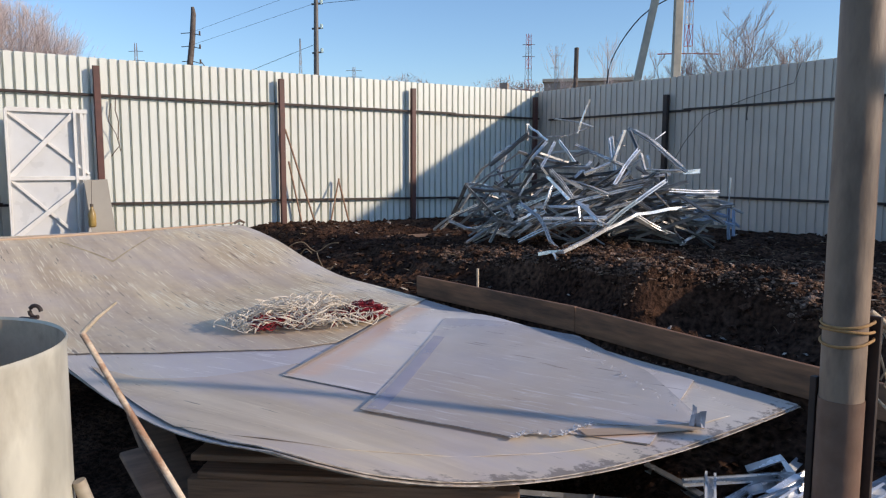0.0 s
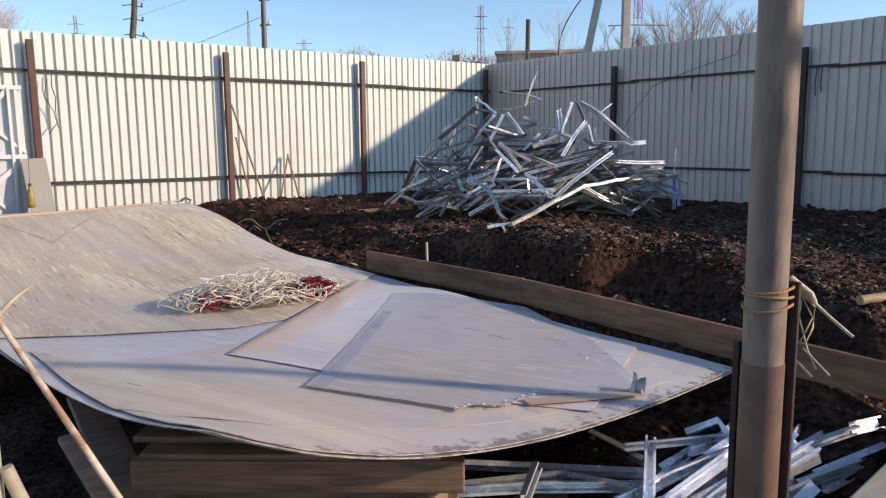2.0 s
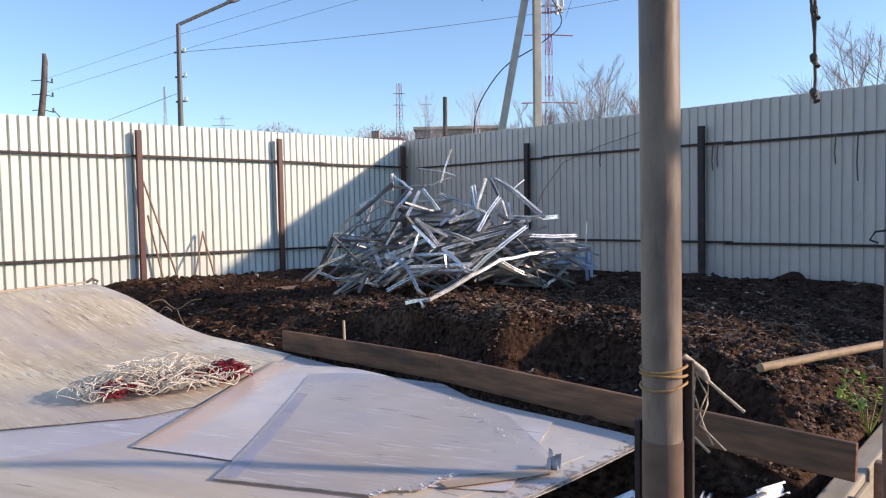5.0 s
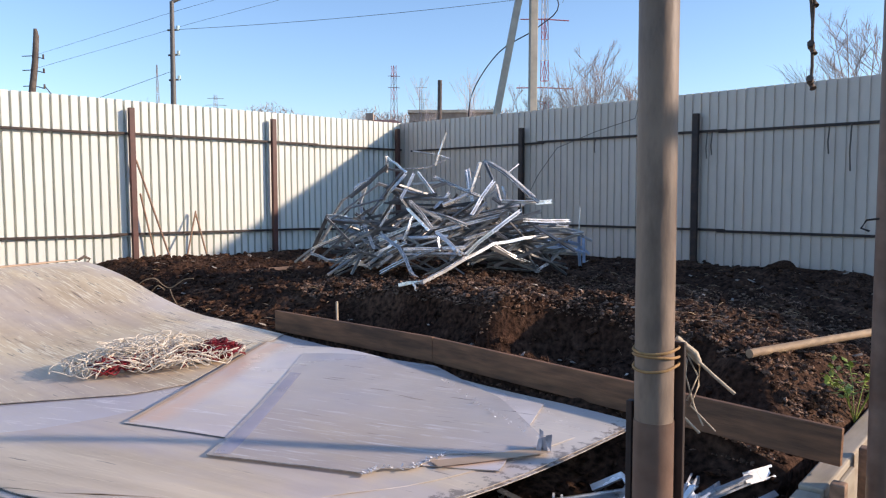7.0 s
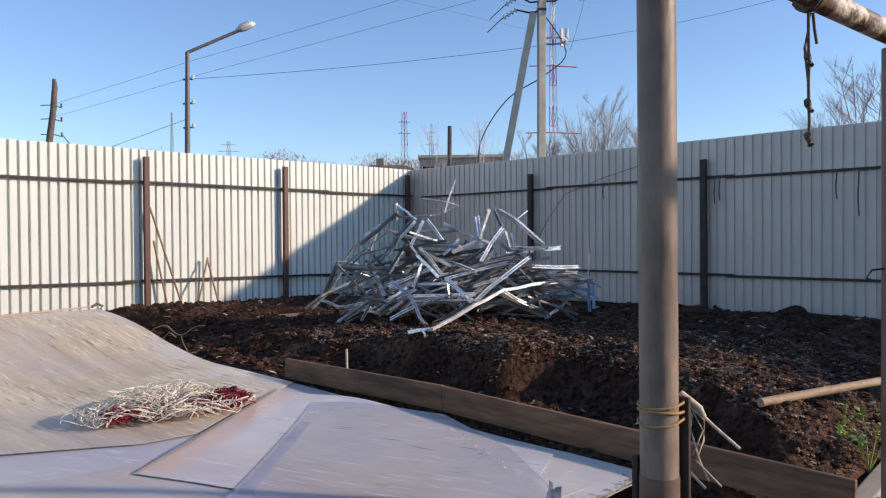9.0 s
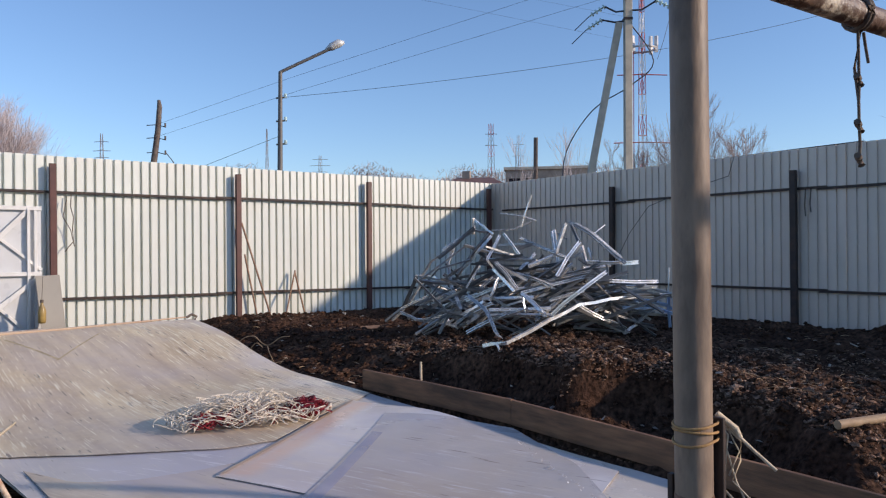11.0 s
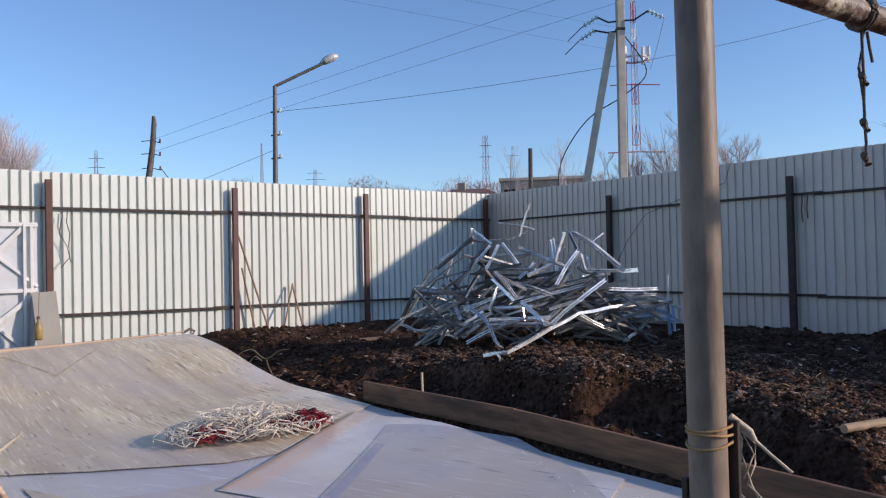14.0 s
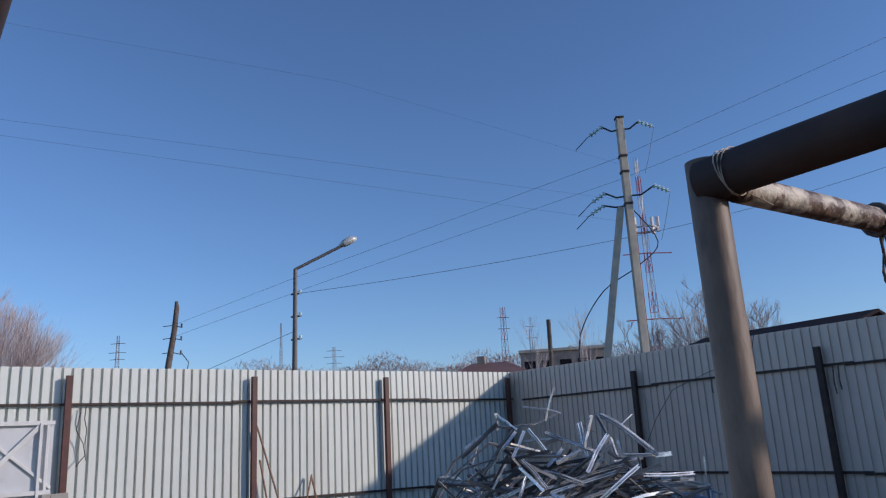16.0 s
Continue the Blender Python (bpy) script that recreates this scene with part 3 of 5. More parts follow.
b6 = part("rear_upright", Shape().sweep([(-1.292, -3.2, 0.05), (-1.292, -3.2, 2.24)], ring(0.04, 24), up=(0, 1, 0)), M_PIPE_RUST, frame_root, "grey-brown weathered pipe")
for ob in (up, sl, b1, b2, b3, b4, b5, b6, p2):
    ob.data.polygons.foreach_set("use_smooth", [True] * len(ob.data.polygons))
    ob.data.set_sharp_from_angle(angle=radians(50))

# ---------------- retaining board, low wall ----------------
BOARDS = ((-0.06, 2.02, 0.632, 0.684, 0.0), (2.03, 3.6, 0.684, 0.664, 0.008))   # start, end, heights of the planks
rb = empty("retaining_board", (BED_X, 2.0, 0), "damp brown retaining board holding back the soil bed", "board")
for y0, y1, z0, z1, dx in BOARDS:
    part("plank", Shape().beam((-0.017 + dx, y0, z0 - 0.012), (-0.017 + dx, y1, z1 - 0.012), 0.026, 0.14), M_BOARD, rb, bevel=0.004)
lw = empty("low_board_wall", (2.62, 1.975, 0), "low wall of thick pale sunlit boards with nailed stakes", "board wall")
lw.rotation_euler = (0, 0, radians(4.9))
part("board", Shape().box((0, -0.085, 0.1), (0.62, 0, 0.5)), M_PALE, lw, bevel=0.008)
part("board", Shape().box((0.625, -0.088, 0.1), (1.95, -0.002, 0.515)), M_PALE, lw, bevel=0.008)
part("nailed_plate", Shape().box((0.7, -0.106, 0.15), (1.02, -0.089, 0.485)), M_PALE, lw, bevel=0.004)
for x in (0.6, 1.06):
    part("stake", Shape().box((x, -0.155, 0.05), (x + 0.05, -0.107, 0.55)), M_WOOD, lw, bevel=0.006)

# ---------------- plastic sheets on their trestle ----------------
RIGHT_Z = ([2.6, 3.0, 3.42, 3.9, 5.54, 6.57, 7.2, 7.69, 8.2, 8.75], [0.565, 0.58, 0.57, 0.588, 0.60, 0.605, 0.69, 0.785, 0.84, 0.878])
LEFT_Z = ([2.6, 3.34, 3.98, 5.1, 6.0, 7.0, 8.0, 8.75], [0.89, 0.71, 0.625, 0.551, 0.56, 0.66, 0.80, 0.888])


def glide(y, table):
    """Piecewise heights, rounded off."""
    return sum(float(np.interp(y + d, *table)) for d in (-0.24, -0.16, -0.08, 0, 0.08, 0.16, 0.24)) / 7


def sheet_z(x, y):
    u = min(1.35, max(0.0, (3.3 - x) / 2.15))
    k = float(np.interp(y, [2.6, 4.0, 6.0], [4.0, 2.6, 1.3]))
    w = min(u, 1.0) ** k
    z = glide(y, RIGHT_Z) * (1 - w) + glide(y, LEFT_Z) * w
    if u > 1:
        z += (u - 1) * 0.12
    return z + 0.006 * hill(x, y, 1.6, 21)


def patch(near, far, nu, nv, lift):
    """A sheet between two border lines, laid on the sheet's heights."""
    def along(line, t):
        d = [0.0]
        for a, b in zip(line, line[1:]):
            d.append(d[-1] + math.dist(a, b))
        t *= d[-1]
        return (float(np.interp(t, d, [p[0] for p in line])), float(np.interp(t, d, [p[1] for p in line])))
    vs = []
    for j in range(nv + 1):
        for i in range(nu + 1):
            a, b = along(near, i / nu), along(far, i / nu)
            t = j / nv
            x, y = a[0] + (b[0] - a[0]) * t, a[1] + (b[1] - a[1]) * t
            vs.append((x, y, sheet_z(x, y) + lift(x, y, i / nu, t)))
    k = nu + 1
    return Shape().add(vs, [(j * k + i, j * k + i + 1, (j + 1) * k + i + 1, (j + 1) * k + i) for j in range(nv) for i in range(nu)])


def plastic_sheet(label, near, far, nu, nv, lift, material, thick=0.0035):
    ob = part("plastic_sheet", patch(near, far, nu, nv, lift), material, smooth=True)
    md = ob.modifiers.new("thick", "SOLIDIFY")
    md.thickness, md.offset, md.material_offset_rim = thick, 1, 1
    ob.data.materials.append(M_RIM)
    md = ob.modifiers.new("crisp", "EDGE_SPLIT")
    md.split_angle = radians(50)
    return tagged(ob, label, "plastic sheet", "stacked plastic sheets")


near_edge = [(1.12, 2.98), (1.135, 2.82), (1.2, 2.71), (1.36, 2.66), (2.2, 2.65), (2.7, 2.655), (3.1, 2.67), (3.3, 2.68)]
base = plastic_sheet("milky hollow plastic sheet bowed over a timber trestle", near_edge, [(1.0, 6.3), (3.3, 6.3)], 44, 70, lambda x, y, u, t: 0.0, M_POLY_STRIP)
under = plastic_sheet("milky plastic sheet lying under the others", [(1.14, 3.1), (1.15, 2.86), (1.2, 2.73), (1.36, 2.675), (1.8, 2.67), (2.3, 2.675), (2.8, 2.71)], [(0.98, 6.0), (3.2, 6.0)], 40, 60, lambda x, y, u, t: -0.006, M_POLY)
far_sheet = plastic_sheet("mud-streaked plastic sheet with its far end raised", [(0.62, 5.5), (1.17, 5.2), (1.45, 4.95), (1.73, 4.74), (1.97, 4.57), (2.25, 4.56), (2.7, 4.92), (3.1, 5.16), (3.29, 5.3)], [(0.45, 8.62), (3.29, 8.74)], 50, 70,
                          lambda x, y, u, t: 0.009, M_POLY_MUD, 0.003)
plastic_sheet("cream-stained milky plastic sheet with a chipped dirty edge", [(1.135, 3.0), (1.15, 2.84), (1.215, 2.718), (1.368, 2.665), (2.2, 2.658), (2.7, 2.664), (3.1, 2.678), (3.295, 2.688)], [(1.14, 4.88), (1.26, 4.47), (1.41, 4.31), (1.75, 4.27), (2.1, 4.3), (3.0, 4.35), (3.28, 4.4)], 44, 50,
                          lambda x, y, u, t: 0.0072 + 0.003 * hill(x, y, 9.0, 31) * (1 - t) ** 3, M_POLY, 0.003)
slip = plastic_sheet("milky plastic sheet slipped towards the low end", [(1.125, 3.45), (1.22, 3.2), (1.45, 3.0), (1.8, 2.88), (2.2, 2.8), (2.6, 2.765), (2.95, 2.76)], [(1.14, 4.6), (1.3, 4.4), (1.6, 4.22), (2.0, 4.2), (2.4, 4.2), (2.8, 4.2), (3.0, 4.2)], 40, 40,
                     lambda x, y, u, t: 0.0115 + 0.004 * hill(x, y, 7.0, 33) * (1 - t) ** 3, M_POLY, 0.0012)
slip.modifiers["thick"].material_offset_rim = 0
sheet_a = plastic_sheet("milky plastic sheet with tan taped edges", [(1.75, 4.1), (1.92, 3.67), (2.25, 2.95), (2.45, 2.72)], [(3.06, 5.16), (3.18, 4.6), (3.285, 3.9), (3.2, 3.1)], 34, 40,
                        lambda x, y, u, t: 0.0155 + 0.03 * math.exp(-((x - 3.2) ** 2 + (y - 4.5) ** 2) / 0.12), M_POLY_A)
sheet_c = plastic_sheet("clear plastic sheet with a torn front edge", [(1.77, 3.46), (2.06, 2.95), (2.13, 2.975), (2.22, 2.9), (2.3, 2.925), (2.42, 2.94), (2.72, 2.715)], [(2.97, 4.62), (3.17, 4.32), (3.34, 3.93), (3.14, 3.3), (2.8, 2.78)], 48, 36,
                        lambda x, y, u, t: 0.0208 + 0.005 * max(0.0, 1 - t * 4) ** 1.5 * min(1.0, u * 3) * max(0.0, 1 - u) + 0.03 * math.exp(-((x - 3.2) ** 2 + (y - 4.5) ** 2) / 0.12), M_POLY_C, 0.003)


def tape(line, width, side, lift):
    vs, k = [], 24
    for i in range(k + 1):
        t = i / k
        x, y = line[0][0] + (line[1][0] - line[0][0]) * t, line[0][1] + (line[1][1] - line[0][1]) * t
        for w in (0, 1):
            px, py = x + side[0] * width * w, y + side[1] * width * w
            vs.append((px, py, sheet_z(px, py) + lift))
    return Shape().add(vs, [(2 * i, 2 * i + 2, 2 * i + 3, 2 * i + 1) for i in range(k)])


part("edge_tape", tape([(1.765, 4.1), (3.05, 5.14)], 0.022, (0.63, -0.77), 0.0262), M_STRAP, sheet_a, "tan tape along the edge")
part("edge_tape", tape([(2.3, 2.86), (2.72, 2.70)], 0.065, (0.3, 0.95), 0.0262), M_STRAP, sheet_a, "tan tape along the edge")

# strip laid on to imitate the soft shadow of the lifted edge
part("edge_shade_strip", tape([(1.79, 3.45), (2.93, 4.56)], 0.06, (0.69, -0.72), 0.0268), M_EDGE_SHADE, sheet_c, "bluish strip imitating the shade at the edge of the clear sheet")

random.seed(51)
frays = Shape()
for i in range(150):
    t = random.random()
    x, y = (float(np.interp(t, [0, 0.35, 0.5, 0.75, 1], [2.06, 2.13, 2.22, 2.3, 2.42])), float(np.interp(t, [0, 0.35, 0.5, 0.75, 1], [2.95, 2.975, 2.9, 2.925, 2.94])))
    if i > 105:
        x, y = 2.74 + 0.45 * t, 2.74 + 1.0 * t + rnd(-0.02, 0.02)
    p = Vector((x + rnd(-0.012, 0.012), y + rnd(-0.012, 0.012), sheet_z(x, y) + 0.027))
    d = Vector((rnd(-1, 1), rnd(-1, 0.4), rnd(0, 0.7))) * 0.016
    frays.add([p, p + d, p + d.cross(Vector((0, 0, 1))) * 0.5 + d * 0.5 + Vector((0, 0, 0.002)), p + d * 0.5 - Vector((0, 0, 0.003))], [(0, 1, 2), (0, 3, 1)])
part("torn_edge", frays, M_FRAY, sheet_c, "white torn plastic shreds")["kind"] = "stuff"
scrap = Shape()
rim = []
for i in range(11):
    t = i / 10
    p = Vector((2.7 + 0.045 * t + rnd(-0.012, 0.012), 2.73 + 0.05 * math.sin(t * 9) * 0.5 + rnd(0, 0.02), sheet_z(2.72, 2.74) + 0.024))
    rim += [p, p + Vector((rnd(-0.012, 0.02), rnd(-0.012, 0.012), rnd(0.02, 0.075)))]
scrap.add(rim, [(2 * i, 2 * i + 2, 2 * i + 3, 2 * i + 1) for i in range(10)])
part("edge_batten", Shape().tube([(0.7, 8.44, 0.868), (1.42, 8.5, 0.876), (2.1, 8.56, 0.884), (2.8, 8.7, 0.896), (3.27, 8.8, 0.905)], 0.013, 8, [1, 1.1, 0.9, 0.8, 0.6]), M_STRAP, far_sheet, "brown rod along the far edge", smooth=True)
part("edge_knot", Shape().tube([(3.24, 8.79, 0.9), (3.3, 8.8, 0.93), (3.36, 8.82, 0.9), (3.33, 8.8, 0.87)], 0.014, 6), M_ROPE_DARK, far_sheet, smooth=True)
for line in (((1.5, 8.3), (1.77, 7.48)), ((1.75, 7.46), (2.25, 8.25))):
    part("crease", tape(line, 0.03, (0.9, 0.2), 0.0135), M_CREASE, far_sheet, "tan dirt crease")
tagged(part("tape_scrap", scrap, M_FRAY_D), "crumpled scrap of clear tape on the sheets", "tape")

trestle = empty("timber_trestle", (1.12, 3.2, 0), "weathered timber trestle of thick planks under the sheets", "trestle")
for name, a, b, w, h, m in (
        ("brace", (0.08, 0.96, 0.55), (0.06, 0.28, 0.36), 0.13, 0.03, M_WOOD),
        ("leaning_plank", (-0.09, 0.42, 0.6), (0.07, -0.5, 0.1), 0.075, 0.02, M_WOOD), ("leg", (0.18, 0.42, 0.05), (0.18, 0.42, 0.49), 0.07, 0.07, M_WOOD),
        ("leg", (0.86, -0.2, 0.05), (0.86, -0.2, 0.42), 0.08, 0.08, M_WOOD), ("low_timber", (0.6, -0.3, 0.27), (1.35, -0.32, 0.22), 0.09, 0.05, M_WOOD_X),
        ("cross_beam", (-0.4, 3.3, 0.42), (2.1, 3.3, 0.44), 0.08, 0.08, M_WOOD_X), ("cross_beam", (-0.4, 5.3, 0.74), (2.1, 5.35, 0.76), 0.07, 0.06, M_WOOD_X),
        ("leg", (1.9, 3.3, 0.05), (1.9, 3.3, 0.4), 0.08, 0.08, M_WOOD), ("leg", (-0.2, 3.3, 0.05), (-0.2, 3.3, 0.4), 0.08, 0.08, M_WOOD),
        ("side_plank", (2.1, -0.3, 0.38), (2.12, 2.6, 0.41), 0.05, 0.1, M_WOOD)):
    part(name, Shape().beam(a, b, w, h), m, trestle, bevel=0.005)
for name, x0, x1, y0, y1, z0, z1, turn in (("front_plank", 0.0, 1.08, -0.026, 0.024, 0.385, 0.492, 0), ("cap_plank", 0.03, 1.0, -0.022, 0.085, 0.494, 0.516, 0.9), ("cap_plank", -0.02, 0.93, 0.05, 0.19, 0.518, 0.541, -1.1),
                                           ("back_plank", 0.04, 1.06, 0.1, 0.14, 0.18, 0.36, 0.5)):
    ob = part(name, Shape().box((x0, y0, z0), (x1, y1, z1)), M_WOOD_X, trestle, bevel=0.006)
    ob.location, ob.rotation_euler = (0.08, 0.38, 0), (radians(0.6 * turn), radians(0.4 * turn), radians(-40.5 + turn))

# ---------------- heap of bent profiles ----------------


def profile(points, w=0.05, h=0.027, material=None, label="bent galvanised drywall profile on the scrap heap", group="heap of bent profiles"):
    u = Vector((rnd(-1, 1) - 0.45, rnd(-1, 1) - 0.55, rnd(-0.6, 1))).normalized()
    o = Vector(points[0])
    s = Shape().channel([Vector(p) - o for p in points], w, h, up=u)
    ob = part("metal_profile", s, material or M_ZINC)
    ob.location = o
    return tagged(ob, label, "metal profile", group)


def bent(w, *pts, material=None, label="bent galvanised drywall profile on the scrap heap"):
    """A profile with soft kinks along its line."""
    line = []
    for a, b in zip(pts, pts[1:]):
        a, b = Vector(a), Vector(b)
        line += [a, a.lerp(b, 0.5) + Vector((rnd(-1, 1), rnd(-1, 1), rnd(-1, 1))) * 0.008]
    # some pieces take the darkened steel, as if they lay in shade
    profile(line + [Vector(pts[-1])], w * 0.58, min(0.026, w * 0.56), material or (M_ZINC_SHADE if random.random() < 0.18 else M_ZINC), label)


def blue(w, *pts):
    bent(w, *pts, material=M_ZINC_BLUE, label="profile still in its blue protective film")


random.seed(3)
bent(0.048, (4.85, 7.46, 0.86), (4.93, 7.26, 1.01), (4.91, 6.99, 1.34))
bent(0.044, (4.90, 7.42, 0.86), (4.97, 7.22, 1.04), (4.94, 6.90, 1.32))
bent(0.04, (4.87, 7.18, 0.99), (4.88, 6.75, 1.13))
bent(0.044, (5.03, 7.32, 0.87), (4.96, 6.80, 1.11))
bent(0.04, (4.86, 7.19, 0.96), (4.91, 6.99, 0.90), (5.37, 7.07, 0.86))
bent(0.046, (5.06, 7.22, 0.86), (5.01, 6.73, 0.86), (4.89, 6.31, 0.86), (5.08, 6.41, 0.91))
bent(0.04, (4.98, 6.98, 0.88), (4.98, 6.65, 0.94), (5.02, 6.47, 1.01))
bent(0.048, (5.04, 6.67, 0.87), (4.91, 6.22, 1.02), (4.96, 6.03, 1.13))
bent(0.05, (4.95, 6.48, 0.85), (4.91, 6.15, 1.01))
bent(0.044, (4.96, 6.38, 0.88), (4.96, 5.96, 1.06))
bent(0.052, (4.92, 6.28, 0.87), (4.93, 6.06, 1.00))
bent(0.054, (4.88, 6.16, 0.83), (4.96, 5.95, 0.94), (5.01, 5.76, 1.02))
bent(0.052, (4.31, 5.29, 0.86), (4.37, 5.11, 0.89), (5.16, 5.41, 1.00), (5.47, 5.37, 1.11), (5.78, 5.28, 1.15), (6.42, 5.13, 1.17))
bent(0.054, (5.20, 5.43, 1.02), (5.40, 5.31, 1.21), (5.68, 5.24, 1.38))
bent(0.048, (4.79, 6.05, 1.18), (4.77, 5.79, 1.07), (4.70, 5.58, 0.89), (4.35, 5.13, 0.87))
bent(0.03, (4.34, 5.17, 0.86), (4.31, 5.11, 0.82))
bent(0.036, (4.88, 6.60, 1.27), (4.98, 6.29, 1.45))
bent(0.05, (5.05, 6.57, 1.60), (4.98, 6.57, 1.45), (4.91, 6.43, 1.24), (4.88, 6.25, 1.04))
bent(0.046, (4.96, 6.67, 1.50), (5.02, 6.46, 1.64), (5.10, 6.31, 1.78))
bent(0.042, (5.01, 6.68, 1.58), (5.12, 6.36, 1.75))
bent(0.034, (4.92, 6.92, 1.32), (4.96, 6.81, 1.47), (5.03, 6.60, 1.61))
bent(0.042, (5.09, 6.11, 1.73), (4.92, 6.14, 1.55), (4.79, 6.20, 1.36))
bent(0.044, (5.11, 6.09, 1.71), (4.97, 6.12, 1.57), (4.83, 6.20, 1.38))
bent(0.036, (5.13, 6.35, 1.88), (5.13, 6.35, 1.73))
bent(0.03, (5.13, 6.35, 1.87), (5.16, 6.26, 1.81), (5.19, 6.15, 1.73))
bent(0.032, (5.12, 6.37, 1.78), (5.15, 6.19, 1.75))
bent(0.044, (5.13, 6.00, 1.71), (4.98, 6.01, 1.49))
bent(0.03, (4.98, 6.01, 1.49), (5.06, 6.00, 1.41))
bent(0.036, (5.26, 6.08, 1.73), (5.28, 5.99, 1.63), (5.30, 5.90, 1.52))
bent(0.016, (5.21, 6.20, 1.76), (5.36, 6.06, 1.77), (5.51, 5.97, 1.84))
bent(0.02, (5.37, 5.97, 1.79), (5.38, 5.89, 1.99), (5.37, 5.83, 2.08))
bent(0.018, (5.36, 6.26, 1.93), (5.50, 6.06, 1.89), (5.58, 5.98, 1.85))
bent(0.034, (5.05, 6.37, 1.63), (5.12, 6.15, 1.49))
bent(0.038, (5.22, 6.12, 1.61), (5.37, 5.90, 1.62))
bent(0.044, (5.25, 5.88, 1.58), (5.34, 5.79, 1.62))
bent(0.04, (4.89, 6.95, 1.33), (4.95, 6.74, 1.32), (5.00, 6.48, 1.16))
bent(0.034, (4.88, 6.81, 1.29), (4.92, 6.63, 1.19), (4.96, 6.45, 1.14))
bent(0.026, (4.88, 6.18, 1.24), (4.97, 6.09, 1.44))
bent(0.044, (4.99, 6.35, 1.21), (5.20, 6.00, 1.41))
bent(0.046, (4.88, 6.18, 1.12), (5.10, 5.89, 1.28))
bent(0.044, (4.89, 6.52, 1.05), (5.06, 6.14, 1.19))
bent(0.046, (4.94, 6.61, 0.93), (4.98, 6.36, 1.06), (5.06, 6.07, 1.17))
bent(0.046, (5.03, 5.95, 1.46), (5.06, 5.71, 1.23))
bent(0.04, (5.05, 6.01, 1.40), (5.08, 5.77, 1.21))
bent(0.042, (5.07, 5.99, 1.44), (5.20, 5.72, 1.30))
bent(0.05, (4.93, 5.92, 1.04), (5.27, 5.50, 1.06))
bent(0.048, (4.92, 5.92, 1.01), (5.25, 5.46, 1.02))
bent(0.042, (4.98, 6.08, 1.15), (5.24, 5.68, 1.17))
bent(0.034, (4.96, 5.96, 1.13), (4.99, 5.93, 1.23), (5.05, 5.94, 1.33))
bent(0.048, (5.02, 5.61, 1.21), (5.03, 5.40, 1.07), (6.04, 6.14, 0.88))
bent(0.044, (5.08, 5.63, 1.18), (5.09, 5.41, 1.03), (5.87, 6.08, 0.91))
bent(0.022, (5.11, 5.67, 1.19), (5.08, 5.62, 1.05), (5.52, 6.07, 0.92))
bent(0.04, (4.95, 5.89, 0.96), (5.10, 5.61, 1.07))
bent(0.044, (5.70, 5.65, 1.81), (5.67, 5.53, 1.65))
bent(0.044, (5.63, 5.64, 1.81), (5.53, 5.67, 1.54))
bent(0.05, (5.63, 5.50, 1.64), (5.48, 5.51, 1.50), (5.34, 5.50, 1.35))
bent(0.034, (5.64, 5.49, 1.64), (5.54, 5.52, 1.51))
bent(0.042, (5.72, 5.69, 1.83), (5.81, 5.53, 1.72), (5.85, 5.35, 1.57), (5.88, 5.18, 1.45))
bent(0.038, (5.79, 5.69, 1.81), (5.85, 5.49, 1.69), (5.93, 5.27, 1.49))
bent(0.016, (6.06, 5.56, 1.81), (5.89, 5.59, 1.70))
bent(0.04, (5.66, 5.82, 1.76), (5.60, 5.74, 1.59), (5.58, 5.69, 1.42))
bent(0.026, (5.68, 5.87, 1.75), (5.63, 5.79, 1.57))
bent(0.02, (5.67, 5.81, 1.75), (5.71, 5.71, 1.68))
bent(0.042, (5.73, 5.54, 1.61), (5.68, 5.45, 1.46))
bent(0.038, (5.76, 5.51, 1.59), (5.74, 5.46, 1.47))
bent(0.038, (5.54, 5.52, 1.50), (5.65, 5.47, 1.57))
bent(0.044, (5.36, 5.98, 1.68), (5.48, 5.79, 1.58), (5.58, 5.62, 1.50))
bent(0.052, (5.24, 5.75, 1.44), (5.43, 5.63, 1.53))
bent(0.046, (5.72, 5.48, 1.47), (5.97, 5.23, 1.46))
bent(0.03, (5.88, 5.39, 1.47), (5.85, 5.35, 1.33))
bent(0.062, (5.90, 5.23, 1.45), (6.02, 5.15, 1.46))
bent(0.052, (5.71, 5.35, 1.30), (5.93, 5.20, 1.37))
bent(0.05, (5.85, 5.35, 1.29), (6.32, 5.17, 1.27))
bent(0.04, (5.88, 5.39, 1.25), (6.31, 5.17, 1.23))
bent(0.054, (5.88, 5.25, 1.13), (6.17, 5.17, 1.16), (6.45, 5.11, 1.16))
bent(0.036, (6.31, 5.31, 1.23), (6.49, 5.14, 1.15))
bent(0.028, (6.45, 5.17, 1.15), (6.55, 5.07, 1.08))
bent(0.05, (5.43, 5.35, 1.05), (5.72, 5.34, 0.94), (6.02, 5.32, 0.83))
bent(0.048, (5.48, 5.36, 1.08), (5.73, 5.33, 0.96), (6.13, 5.40, 0.84))
bent(0.044, (5.81, 5.32, 1.13), (5.97, 5.37, 0.96), (6.07, 5.35, 0.82))
bent(0.044, (6.06, 5.36, 0.82), (6.27, 5.36, 0.89), (6.37, 5.26, 1.03))
bent(0.018, (6.55, 5.22, 1.11), (6.56, 5.21, 1.40))
bent(0.044, (5.55, 5.79, 1.33), (5.93, 5.42, 1.32))
bent(0.042, (5.29, 5.76, 1.25), (5.74, 5.46, 1.37))
bent(0.046, (5.16, 5.76, 1.19), (5.63, 5.43, 1.33))
bent(0.036, (5.62, 5.58, 1.45), (5.47, 5.59, 1.33))
bent(0.04, (5.48, 5.86, 1.40), (5.70, 5.64, 1.44))
